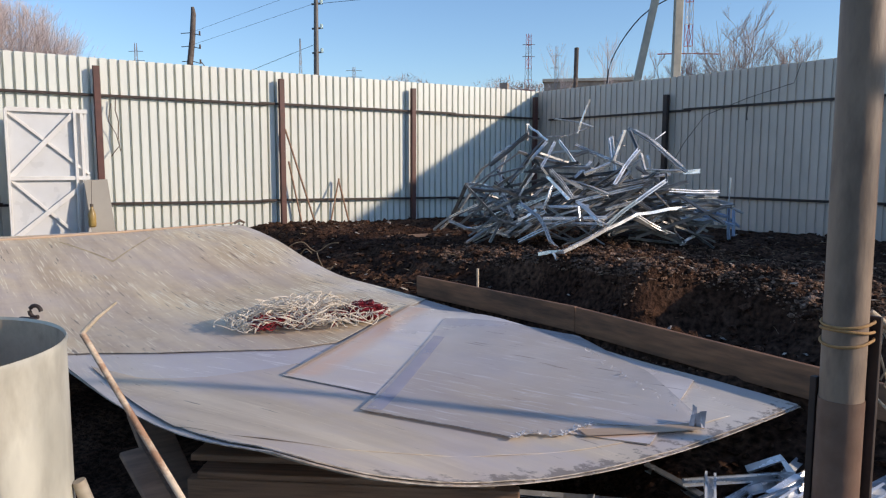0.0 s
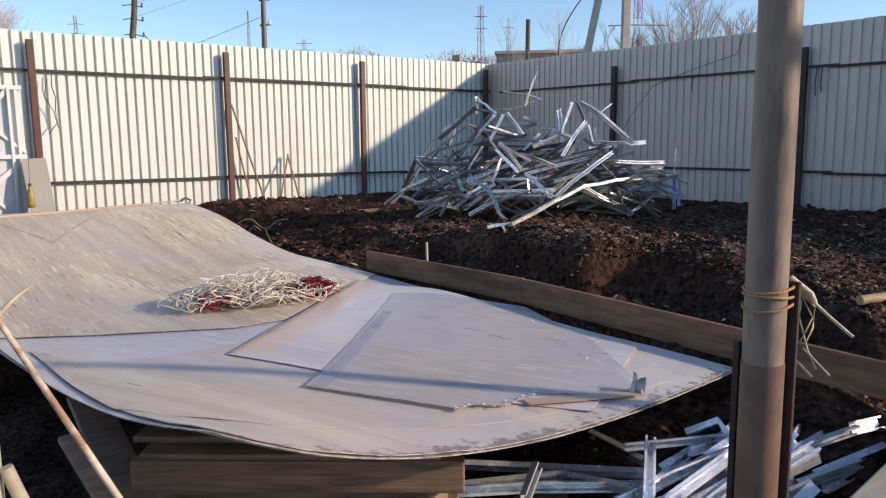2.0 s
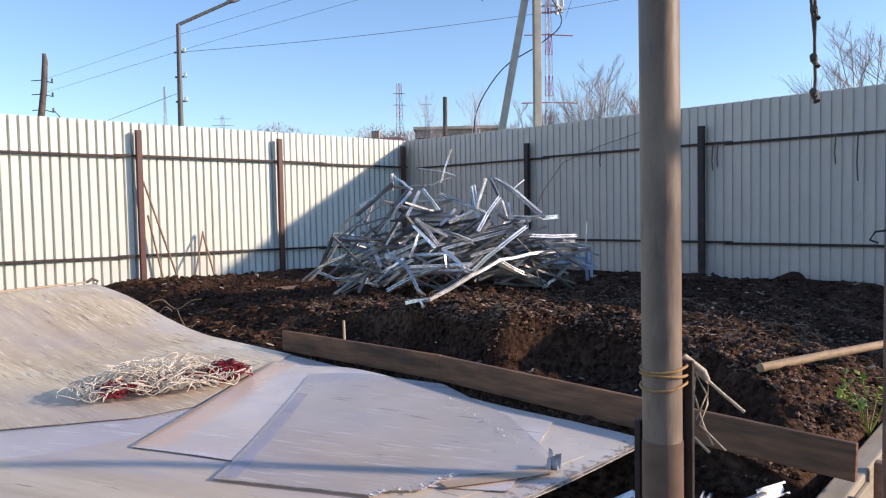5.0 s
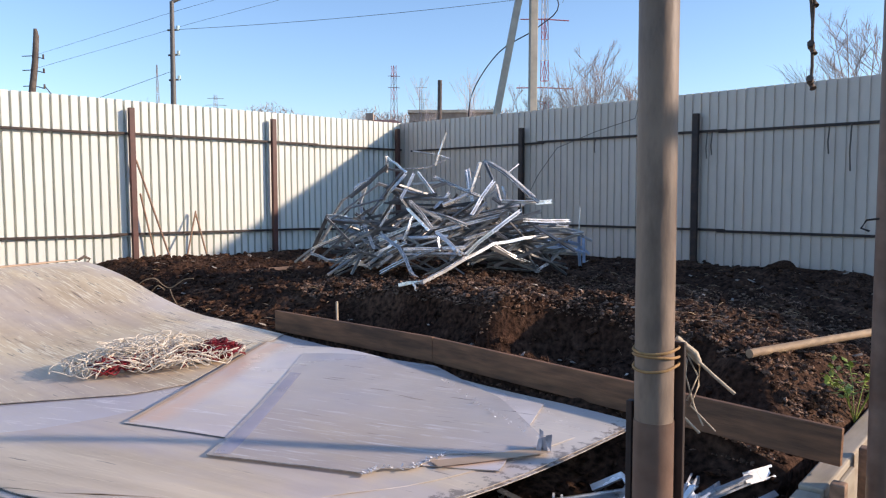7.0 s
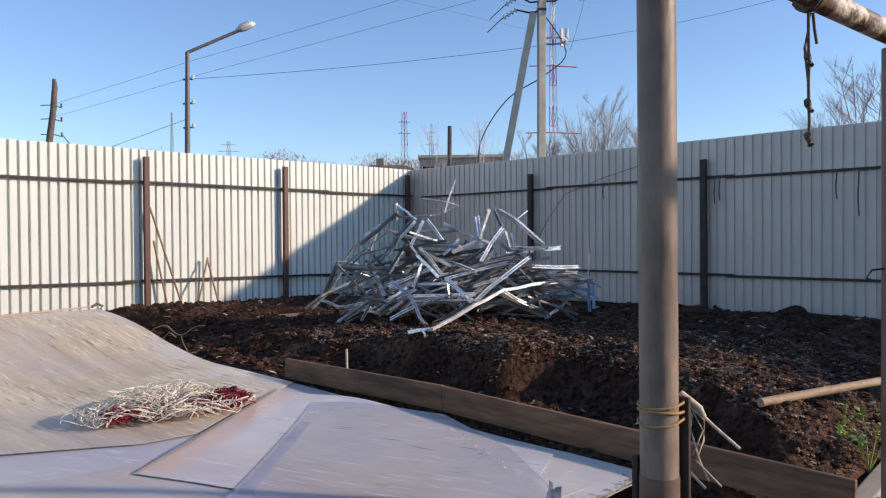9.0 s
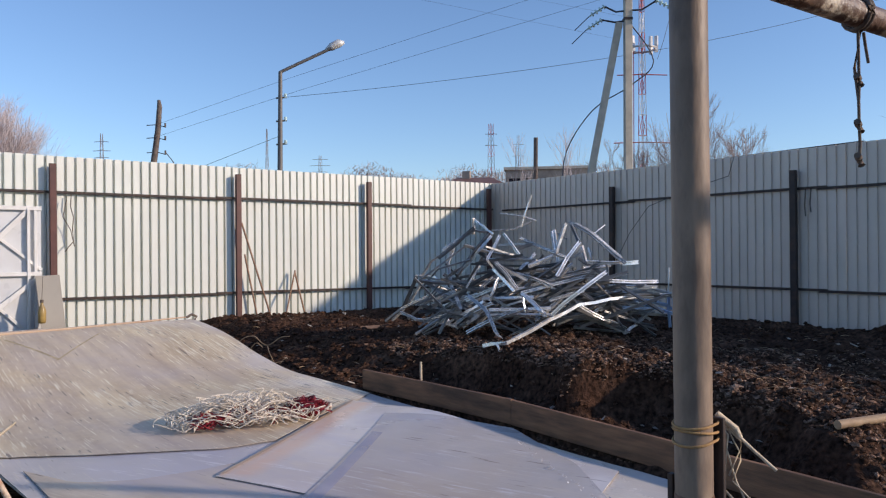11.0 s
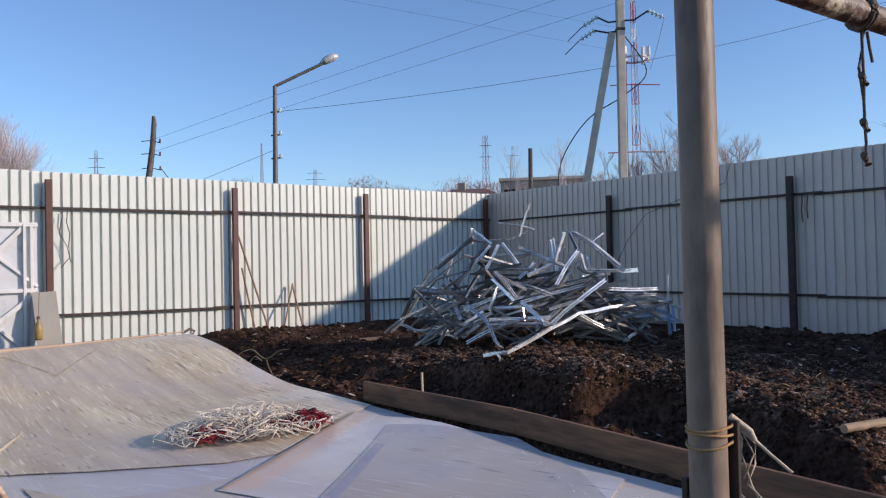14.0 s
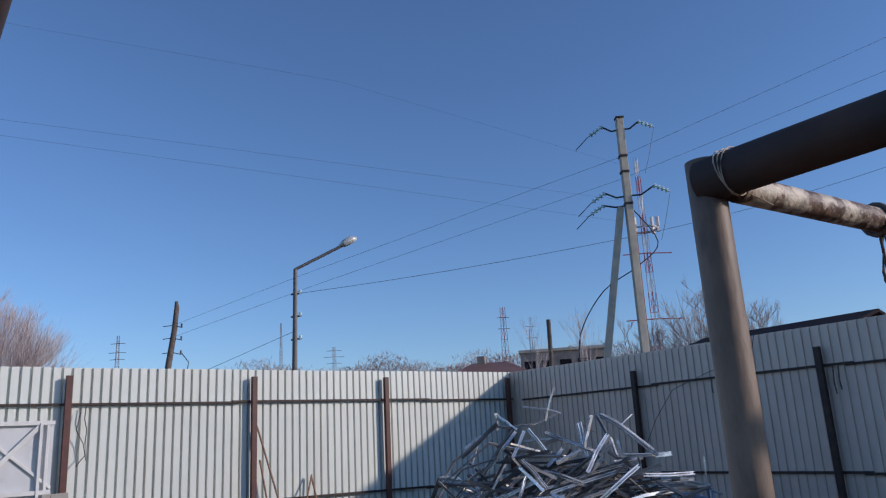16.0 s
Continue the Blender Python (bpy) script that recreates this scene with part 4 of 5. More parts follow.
bent(0.038, (5.77, 5.57, 1.42), (5.95, 5.40, 1.44))
bent(0.046, (5.51, 5.55, 1.21), (5.87, 5.33, 1.30))
bent(0.044, (5.30, 5.55, 1.14), (5.55, 5.37, 1.22))
bent(0.046, (5.65, 5.41, 1.09), (6.04, 5.30, 1.11))
bent(0.042, (5.85, 5.50, 1.19), (6.23, 5.25, 1.13))
bent(0.044, (5.19, 6.15, 1.32), (5.01, 6.19, 1.18))
bent(0.046, (5.20, 5.86, 1.37), (5.36, 5.56, 1.26))
bent(0.044, (5.46, 5.88, 1.54), (5.29, 5.91, 1.40))
bent(0.04, (5.30, 6.19, 1.55), (5.44, 5.90, 1.47))
bent(0.042, (4.91, 6.72, 1.09), (4.98, 6.50, 1.20))
bent(0.044, (4.93, 6.76, 1.00), (4.98, 6.37, 0.99))
bent(0.046, (4.92, 6.28, 0.95), (5.02, 5.97, 1.10))
bent(0.044, (5.74, 5.46, 0.99), (5.86, 5.34, 1.14))
bent(0.04, (6.13, 5.35, 1.08), (6.46, 5.24, 1.09))
bent(0.044, (6.23, 5.40, 0.99), (6.58, 5.26, 0.95))
bent(0.046, (5.41, 5.51, 1.14), (5.14, 5.56, 0.96))
blue(0.04, (6.51, 5.19, 1.13), (6.56, 5.21, 0.84))
blue(0.036, (6.58, 5.19, 1.11), (6.58, 5.18, 0.87))
blue(0.042, (6.18, 5.31, 1.11), (6.50, 5.19, 1.04))
blue(0.04, (6.26, 5.29, 1.07), (6.59, 5.18, 0.97))
blue(0.034, (6.53, 5.23, 1.05), (6.66, 5.17, 0.95))
blue(0.04, (6.05, 5.36, 1.05), (6.36, 5.26, 1.02))
random.seed(5)
HEAP = (4.41, 6.79)


def heap_point(s, d, z):
    return (HEAP[0] + 0.707 * s + 0.707 * d, HEAP[1] - 0.707 * s + 0.707 * d, z)


def heap_top(s, d):
    t = float(np.interp(s, [-0.1, 0.3, 0.67, 1.0, 1.3, 1.65, 2.0, 2.3, 2.7], [0.9, 1.4, 1.66, 1.64, 1.56, 1.62, 1.5, 1.3, 1.05]))
    return 0.84 + (t - 0.84) * max(0.05, 1 - (d / 0.9) ** 2)


for i in range(150):                     # what lies inside the heap, darkened to deepen the shade in its gaps
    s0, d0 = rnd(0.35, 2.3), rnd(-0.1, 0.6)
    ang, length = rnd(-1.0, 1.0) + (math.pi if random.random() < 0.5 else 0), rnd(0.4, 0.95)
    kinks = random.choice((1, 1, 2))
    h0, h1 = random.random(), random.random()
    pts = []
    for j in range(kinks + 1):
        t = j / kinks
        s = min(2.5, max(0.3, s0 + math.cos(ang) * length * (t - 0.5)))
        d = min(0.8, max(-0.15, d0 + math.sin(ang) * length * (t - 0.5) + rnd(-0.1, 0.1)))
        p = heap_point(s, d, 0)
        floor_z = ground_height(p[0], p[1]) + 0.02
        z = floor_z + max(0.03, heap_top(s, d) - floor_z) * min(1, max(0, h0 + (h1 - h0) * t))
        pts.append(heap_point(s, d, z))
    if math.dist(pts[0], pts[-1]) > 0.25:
        bent(random.choice((0.024, 0.032, 0.04)), *pts, material=M_ZINC_SHADE)

# ---------------- straight profiles on the ground ----------------


def lying(w, *pts):
    line = [Vector(p) + Vector((0, 0, 0.035)) for p in pts]
    profile(line, w * 0.85, 0.024, M_ZINC_LIT, "straight galvanised drywall profile lying on the soil", "profiles on the ground")


random.seed(8)
lying(0.04, (2.06, 3.56, 0.22), (2.44, 3.10, 0.24), (2.67, 2.66, 0.30))
lying(0.04, (2.13, 3.12, 0.24), (2.34, 2.97, 0.26), (2.49, 2.85, 0.28))
lying(0.044, (2.19, 2.79, 0.30), (2.31, 2.85, 0.36))
lying(0.044, (2.03, 3.14, 0.24), (2.34, 2.89, 0.26), (2.62, 2.61, 0.28))
lying(0.04, (2.49, 2.86, 0.27), (2.56, 2.57, 0.30))
lying(0.036, (2.81, 3.01, 0.30), (2.78, 2.83, 0.30), (2.75, 2.71, 0.30))
lying(0.034, (2.71, 2.78, 0.34), (3.05, 2.56, 0.36))
lying(0.044, (2.74, 2.69, 0.38), (2.43, 2.47, 0.34))
lying(0.04, (2.41, 2.58, 0.30), (2.60, 2.51, 0.36), (2.86, 2.44, 0.40))
lying(0.038, (2.46, 2.54, 0.32), (2.97, 2.51, 0.36))
lying(0.042, (2.46, 2.42, 0.34), (2.82, 2.41, 0.40))
lying(0.04, (2.56, 2.43, 0.30), (2.78, 2.37, 0.36))
lying(0.038, (2.77, 2.68, 0.28), (3.04, 2.66, 0.32))
lying(0.046, (2.98, 2.69, 0.34), (3.04, 2.60, 0.40), (3.04, 2.57, 0.36))
lying(0.036, (2.81, 2.52, 0.36), (2.99, 2.52, 0.38))
lying(0.046, (2.82, 2.31, 0.36), (3.03, 2.31, 0.44))
lying(0.044, (2.75, 2.27, 0.38), (2.99, 2.22, 0.44))
lying(0.042, (2.81, 2.29, 0.34), (2.97, 2.19, 0.42))
lying(0.034, (3.05, 2.36, 0.36), (3.33, 2.23, 0.42))
lying(0.056, (3.31, 2.24, 0.42), (3.42, 2.19, 0.43))
lying(0.04, (3.06, 2.26, 0.32), (3.35, 2.15, 0.38))
lying(0.038, (2.98, 2.27, 0.30), (3.19, 2.16, 0.36))
lying(0.044, (2.82, 2.26, 0.30), (2.90, 2.18, 0.36))
lying(0.046, (2.73, 2.16, 0.34), (2.81, 2.13, 0.40))
lying(0.04, (2.50, 2.33, 0.36), (2.59, 2.29, 0.42))
lying(0.042, (2.76, 2.29, 0.30), (2.86, 2.24, 0.34))
lying(0.04, (3.05, 2.49, 0.30), (3.20, 2.46, 0.32))
lying(0.038, (3.06, 2.22, 0.28), (3.21, 2.19, 0.30))
for i in range(26):
    c = Vector((rnd(2.45, 3.2), rnd(2.12, 2.62), 0.24 + 0.005 * i))
    a = rnd(-0.5, 0.6)
    d = Vector((math.cos(a), math.sin(a) * 0.5, rnd(-0.08, 0.08))) * rnd(0.14, 0.28)
    lying(rnd(0.034, 0.044), c - d, c, c + d)

# ---------------- tangle of cables ----------------
random.seed(11)


def tangle(n, cx, cy, rx, ry, turn, height, r, span):
    s = Shape()
    for _ in range(n):
        q = random.random() ** 0.6
        a = rnd(0, 2 * math.pi)
        px, py = q * rx * math.cos(a), q * ry * math.sin(a)
        h = height * (1 - q * q) * random.random()
        pts, phase, rad = [], rnd(0, 6.3), rnd(0.015, 0.06)
        turns = rnd(4.0, 9.5)
        tx, ty = rnd(-1, 1) * span, rnd(-1, 1) * span * 0.4
        k = 18
        for j in range(k):
            t = j / (k - 1)
            w = phase + t * turns
            lx, ly = px + tx * (t - 0.5) + rad * math.cos(w), py + ty * (t - 0.5) + rad * math.sin(w)
            gx, gy = cx + lx * math.cos(turn) - ly * math.sin(turn), cy + lx * math.sin(turn) + ly * math.cos(turn)
            pts.append((gx, gy, sheet_z(gx, gy) + 0.03 + h + 0.045 * abs(math.sin(w * 0.7 + px * 9))))
        s.tube(pts, r, 4)
    return s


wires = empty("cable_tangle", (2.5, 5.4, sheet_z(2.5, 5.4)), "tangled heap of off-white and red cable on the sheets", "cable")
for nm, sh, m, lb in (("white_cable", tangle(300, 2.32, 5.06, 0.46, 0.25, -0.3, 0.13, 0.0025, 0.2), M_WIRE_W, "off-white stripped cable"),
                      ("red_cable", tangle(130, 2.62, 4.93, 0.1, 0.07, -0.3, 0.06, 0.0036, 0.05), M_WIRE_R, "bundle of red cable"),
                      ("red_cable", tangle(70, 2.34, 5.05, 0.36, 0.17, -0.3, 0.025, 0.003, 0.16), M_WIRE_R, "bundle of red cable"),
                      ("red_cable", tangle(16, 2.1, 5.0, 0.12, 0.06, -0.3, 0.06, 0.004, 0.06), M_WIRE_R, "bundle of red cable")):
    ob = part(nm, sh, m, wires, lb, smooth=True)
    ob["kind"] = "stuff"
    ob.matrix_parent_inverse = Matrix.Translation(-Vector(wires.location))

# ---------------- zinc tank, rod ----------------
tank = empty("zinc_tank", (0.443, 2.80, 0.1), "open round zinc-coated tank, pale and stained, beside the sheets", "tank")
n_r = 48
sh = Shape()
prof_r = [(0.29, 0.0), (0.3, 0.01), (0.3, 1.06), (0.303, 1.075), (0.3, 1.082), (0.2975, 1.075)]
vs = [(r * math.cos(2 * math.pi * i / n_r), r * math.sin(2 * math.pi * i / n_r), z) for r, z in prof_r for i in range(n_r)]
sh.add(vs, [(a * n_r + i, a * n_r + (i + 1) % n_r, (a + 1) * n_r + (i + 1) % n_r, (a + 1) * n_r + i) for a in range(len(prof_r) - 1) for i in range(n_r)])
part("body", sh, M_TANK, tank, smooth=True)
prof_r = [(0.297, 1.076), (0.296, 0.35), (0.0, 0.34)]
vs = [(r * math.cos(2 * math.pi * i / n_r), r * math.sin(2 * math.pi * i / n_r), z) for r, z in prof_r for i in range(n_r)]
part("inside", Shape().add(vs, [(a * n_r + i, (a + 1) * n_r + i, (a + 1) * n_r + (i + 1) % n_r, a * n_r + (i + 1) % n_r) for a in range(2) for i in range(n_r)]), M_TANK_IN, tank, "dirty brown inside")
sh = Shape().tube([(0.272 + 0.01 * math.cos(t * 0.52), 0.19 - 0.008 * math.cos(t * 0.52), 1.09 + 0.013 * math.sin(t * 0.52)) for t in range(11)], 0.0045, 8)
part("ring_handle", sh, M_RAIL, tank, "rusty ring handle", smooth=True)
part("handle_lug", Shape().box((-0.022, 0.0, 1.05), (0.022, 0.014, 1.082), pose(0.249, 0.17, 0, 0, 0, -55)), M_RAIL, tank, bevel=0.004)
rod = empty("rusty_rod", (1.206, 1.986, 0.1), "rust-flecked pale rod leaning beside the tank", "rod")
part("shaft", Shape().tube([(0, 0, 0), (-0.16, 0.12, 0.37), (-0.29, 0.222, 0.68), (-0.4, 0.309, 0.93), (-0.5, 0.388, 1.158)], 0.0058, 10, [1.1, 1.05, 1, 0.95, 0.8]), M_ROD, rod, smooth=True)
part("twig", Shape().tube([(-0.5, 0.388, 1.158), (-0.479, 0.384, 1.18), (-0.452, 0.38, 1.201)], 0.0037, 8, [1, 0.9, 0.5]), M_ROPE, rod, "pale bare tip", smooth=True)

# ---------------- twine, ropes on the frame ----------------
twine = empty("twine_tie", (PX, PY, 1.207), "pale twine wound round the pipe with loose ends", "twine")
for k, (z, tilt) in enumerate(((0.022, 0.006), (0.007, -0.004), (-0.011, 0.008))):
    pts = [(0.012 + 0.0405 * math.cos(a * math.pi / 12) + (0.012 if 22 > a > 18 else 0), 0.0405 * math.sin(a * math.pi / 12), z + tilt * math.cos(a * math.pi / 12)) for a in range(25)]
    part("coil", Shape().tube(pts, 0.0028, 6), M_TWINE, twine, "orange-brown twine", smooth=True)
for pts, r in (([(0.074, -0.02, 0.03), (0.09, -0.04, 0.0), (0.105, -0.075, -0.035), (0.122, -0.113, -0.07)], 0.0035), ([(0.07, -0.02, 0.02), (0.085, -0.03, -0.01), (0.078, -0.028, -0.06), (0.078, -0.025, -0.12), (0.095, -0.055, -0.155)], 0.003),
               ([(0.074, -0.02, 0.01), (0.078, -0.02, -0.05), (0.075, -0.013, -0.107)], 0.003), ([(0.072, -0.02, 0.02), (0.1, -0.05, -0.02), (0.098, -0.05, -0.06), (0.085, -0.04, -0.1), (0.112, -0.08, -0.15)], 0.002), ([(0.074, -0.02, 0.0), (0.082, -0.03, -0.04), (0.09, -0.045, -0.1), (0.1, -0.06, -0.14)], 0.002), ([(0.07, -0.015, 0.01), (0.088, -0.03, 0.0), (0.094, -0.05, -0.04), (0.08, -0.035, -0.09)], 0.0018), ([(0.07, -0.015, 0.035), (0.092, -0.045, 0.005), (0.096, -0.05, -0.012)], 0.007)):
    part("loose_end", Shape().tube(pts, r, 6), M_ROPE, twine, "frayed pale twine end", smooth=True)
tie = empty("wire_tie", (PX, PY, 2.152), "thin wire wound round the pipe joint", "wire")
for k in range(3):
    pts = [(-0.0045 + 0.05 * math.cos(a * math.pi / 10), -0.062 - 0.006 * k + (0.012 - 0.008 * k) * math.sin(a * math.pi / 10), 0.008 + 0.05 * math.sin(a * math.pi / 10)) for a in range(21)]
    part("loop", Shape().tube(pts, 0.0014, 5), M_ROPE, tie, smooth=True)
part("loop", Shape().tube([(0.05, -0.06, 0.0), (0.075, -0.075, -0.03), (0.06, -0.09, -0.05), (0.04, -0.07, -0.03), (0.07, -0.1, -0.06)], 0.0016, 5), M_ROPE, tie, smooth=True)
rope = empty("hanging_rope", (2.43, 1.749, 2.125), "knotted dark rope hanging from the thin pipe", "rope")
for x in (-0.008, 0.008):
    pts = [(x + 0.034 * math.cos(a) * 0.3, 0.036 * math.cos(a * 1.0), 0.008 + 0.037 * math.sin(a)) for a in [i * 0.42 for i in range(16)]]
    part("coil", Shape().tube(pts, 0.006, 6), M_ROPE_DARK, rope, smooth=True)
for pts in ([(0, 0, -0.03), (0.012, 0.004, -0.1), (0.004, 0, -0.16), (0.0, 0, -0.21)], [(0.012, 0, -0.03), (-0.006, 0.006, -0.12), (0.006, 0.002, -0.2), (0.002, 0, -0.25), (0.006, 0, -0.3), (0.0, 0, -0.34)],
            [(0.03, 0, -0.03), (0.05, 0.004, -0.06), (0.055, 0, -0.1)]):
    part("strand", Shape().tube(pts, 0.0038, 6), M_ROPE_DARK, rope, smooth=True)
for z in (-0.15, -0.26, -0.34):
    part("knot", Shape().tube([(-0.008, 0, z + 0.012), (0.01, 0.004, z + 0.004), (0.004, -0.004, z - 0.012)], 0.0085, 7), M_ROPE_DARK, rope, smooth=True)
latch = empty("wire_hook", (3.39, 1.768, 1.445), "bent rusty wire hook twisted round the far pipe", "wire")
part("twist", Shape().tube([(-0.03, 0.05, 0.0), (-0.05, 0.01, 0.004), (-0.045, -0.03, 0.01), (-0.02, -0.05, 0.0)], 0.006, 6), M_RAIL, latch, smooth=True)
part("loop", Shape().tube([(-0.03, 0.05, 0.0), (-0.045, 0.1, -0.008), (-0.05, 0.115, -0.035), (-0.045, 0.09, -0.045)], 0.004, 6), M_RAIL, latch, smooth=True)

# ---------------- door in the fence ----------------
door = empty("garden_door", (1.15, 10.2, 0.68), "white framed door of translucent plastic with crossed braces", "door")
W, H = 0.98, 1.4
for name, a, b, w in (("frame_stile", (0.2, 0, 0), (0.2, 0, H), 0.045), ("frame_stile", (W - 0.13, 0, 0), (W - 0.13, 0, H), 0.05), ("frame_stile", (W - 0.06, 0, 0), (W - 0.06, 0, H), 0.025), ("top_rail", (0.2, 0, H), (W, 0, H), 0.045), ("mid_rail", (0.2, 0, 0.68), (W, 0, 0.68), 0.045), ("bottom_rail", (0.2, 0, 0.02), (W, 0, 0.02), 0.045),
                      ("brace", (0.22, 0.01, 0.7), (W - 0.14, 0.01, H - 0.03), 0.05), ("brace", (0.22, 0.02, H - 0.03), (W, 0.02, 0.72), 0.03), ("brace", (0.22, 0.01, 0.04), (W, 0.01, 0.66), 0.05), ("brace", (0.22, 0.02, 0.66), (W - 0.14, 0.02, 0.04), 0.03)):
    part(name, Shape().beam(a, b, 0.03, w, up=(0, 1, 0) if a[0] == b[0] else (0, 0, 1)), M_FRAMEW, door, bevel=0.003)
part("panel", Shape().box((0.2, 0.035, 0.0), (W, 0.043, H)), M_POLY_DOOR, door, "translucent grey plastic panel")
stile = empty("door_frame_panel", (0.0, 10.2, 0.68), "second white framed panel of translucent plastic", "door")
for a, b in (((-1.0, 0, 0), (-1.0, 0, 1.44)), ((1.18, 0, 0), (1.18, 0, 1.44)), ((-1.0, 0, 1.44), (1.18, 0, 1.44)), ((-1.0, 0, 0.7), (1.18, 0, 0.7))):
    part("bar", Shape().beam(a, b, 0.03, 0.045, up=(0, 1, 0) if a[0] == b[0] else (0, 0, 1)), M_FRAMEW, stile, bevel=0.003)
part("panel", Shape().box((-1.0, 0.035, 0.0), (1.18, 0.043, 1.44)), M_POLY_DOOR, stile)
tagged(part("leaning_board", Shape().beam((2.2, 9.9, 0.66), (2.17, 10.12, 1.34), 0.24, 0.012, up=(0, -1, 0.3)), M_PLY, bevel=0.002), "grey weathered board leaning on the fence", "board")
bott = empty("plastic_bottle", (2.07, 9.86, 0.84), "small ochre plastic bottle with a dark cap hanging by the door", "bottle")
prf = [(0.0, 0.0), (0.03, 0.0), (0.04, 0.02), (0.04, 0.13), (0.03, 0.17), (0.014, 0.2), (0.014, 0.22)]
sh = Shape().add([(r * math.cos(2 * math.pi * i / 14), r * math.sin(2 * math.pi * i / 14), z) for r, z in prf for i in range(14)], [(a * 14 + i, a * 14 + (i + 1) % 14, (a + 1) * 14 + (i + 1) % 14, (a + 1) * 14 + i) for a in range(len(prf) - 1) for i in range(14)])
part("bottle_body", sh, M_OCHRE, bott, smooth=True)
part("cap", Shape().tube([(0, 0, 0.22), (0, 0, 0.25)], 0.018, 12), M_ROPE_DARK, bott)
part("string", Shape().tube([(0, 0, 0.25), (0.01, 0.02, 0.42), (0.02, 0.05, 0.5)], 0.003, 5), M_ROPE_DARK, bott)

# ---------------- small things along the fence ----------------


def loose(name, label, category, pts, r, m, n=6, group=""):
    o = Vector(pts[0])
    ob = part(name, Shape().tube([Vector(p) - o for p in pts], r, n), m, smooth=True)
    ob.location = o
    return tagged(ob, label, category, group)


loose("leaning_stick", "thin weathered stick leaning against the fence", "stick", [(4.86, 10.22, 0.70), (4.52, 10.38, 1.97)], 0.014, M_WOOD, group="sticks by the fence")
loose("leaning_stick", "thin weathered stick leaning against the fence", "stick", [(4.68, 10.25, 0.70), (4.56, 10.38, 1.55)], 0.012, M_WOOD, group="sticks by the fence")
loose("leaning_stick", "thin weathered stick leaning against the fence", "stick", [(5.06, 10.2, 0.72), (5.29, 10.38, 1.32)], 0.012, M_WOOD, group="sticks by the fence")
loose("leaning_stick", "thin weathered stick leaning against the fence", "stick", [(5.37, 10.25, 0.72), (5.29, 10.39, 1.3)], 0.012, M_WOOD, group="sticks by the fence")
loose("tattered_cord", "tattered dark cord hanging on the fence rail", "cord", [(2.47, 10.385, 2.26), (2.46, 10.38, 2.12), (2.49, 10.38, 2.0), (2.48, 10.38, 1.85), (2.49, 10.38, 1.72), (2.44, 10.38, 1.66), (2.4, 10.38, 1.6)], 0.006, M_ROPE_DARK)
loose("tattered_cord", "tattered dark cord hanging on the fence rail", "cord", [(2.42, 10.385, 2.2), (2.38, 10.38, 2.0), (2.46, 10.38, 1.85), (2.5, 10.38, 1.66)], 0.005, M_ROPE_DARK)
for y, z, dz in ((6.6, 2.23, 0.17), (5.08, 2.23, 0.3), (5.02, 2.23, 0.26), (3.55, 2.23, 0.48), (3.76, 2.23, 0.3)):
    loose("wire_end", "short dark wire end hanging from the fence rail", "wire", [(8.925, y, z), (8.92, y + 0.01, z - dz * 0.6), (8.92, y, z - dz)], 0.008, M_ROPE_DARK, 5, "wire ends on the rail")
loose("loose_wire", "thin wire drooping over the shaded fence", "wire", [(8.93, 5.95, 2.69), (8.92, 6.02, 2.46), (8.92, 6.6, 2.33), (8.92, 7.2, 2.15), (8.9, 7.5, 1.8), (8.88, 7.72, 1.42)], 0.0045, M_ROPE_DARK, 5)
loose("wooden_pole", "bare pine pole lying on the soil", "pole", [(3.96, 2.5, 0.793), (4.4, 2.37, 0.8), (4.95, 2.2, 0.808)], 0.021, M_LOGW, 12)
loose("marker_stick", "pale thin stick standing by the board", "stick", [(3.53, 5.03, 0.6), (3.527, 5.03, 0.83)], 0.008, M_ROPE, 6)
loose("leaning_pole", "pale thin pole leaning against the zinc tank", "pole", [(0.98, 2.68, 0.1), (0.85, 2.69, 0.53), (0.74, 2.71, 0.9)], 0.013, M_PALE, 8)
ROOTS = ([(3.28, 7.62, 0.7), (3.34, 7.56, 0.78), (3.42, 7.5, 0.8), (3.47, 7.44, 0.74), (3.52, 7.4, 0.72), (3.6, 7.32, 0.79), (3.66, 7.26, 0.8)],
         [(3.36, 7.52, 0.64), (3.42, 7.46, 0.74), (3.47, 7.42, 0.7)], [(3.5, 7.38, 0.71), (3.48, 7.3, 0.66), (3.5, 7.25, 0.58)])
for pts in ROOTS:
    loose("dry_root", "dry pale root sticking out of the soil", "root", rounded(pts), 0.005, M_STRAW, 6, "roots in the soil")
loose("buried_timber", "broken timber half buried in the soil", "timber", [(4.5, 7.9, 0.74), (4.95, 7.6, 0.77)], 0.03, M_WOOD, 4)
loose("soil_crust", "crumpled dark roll of felt against the fence", "felt", rounded([(8.75, 4.75, 0.62), (8.72, 4.35, 0.66), (8.74, 4.1, 0.76), (8.76, 4.0, 0.69), (8.75, 3.7, 0.675), (8.76, 3.35, 0.67), (8.76, 3.2, 0.6)]), 0.06, M_CLOD, 8)

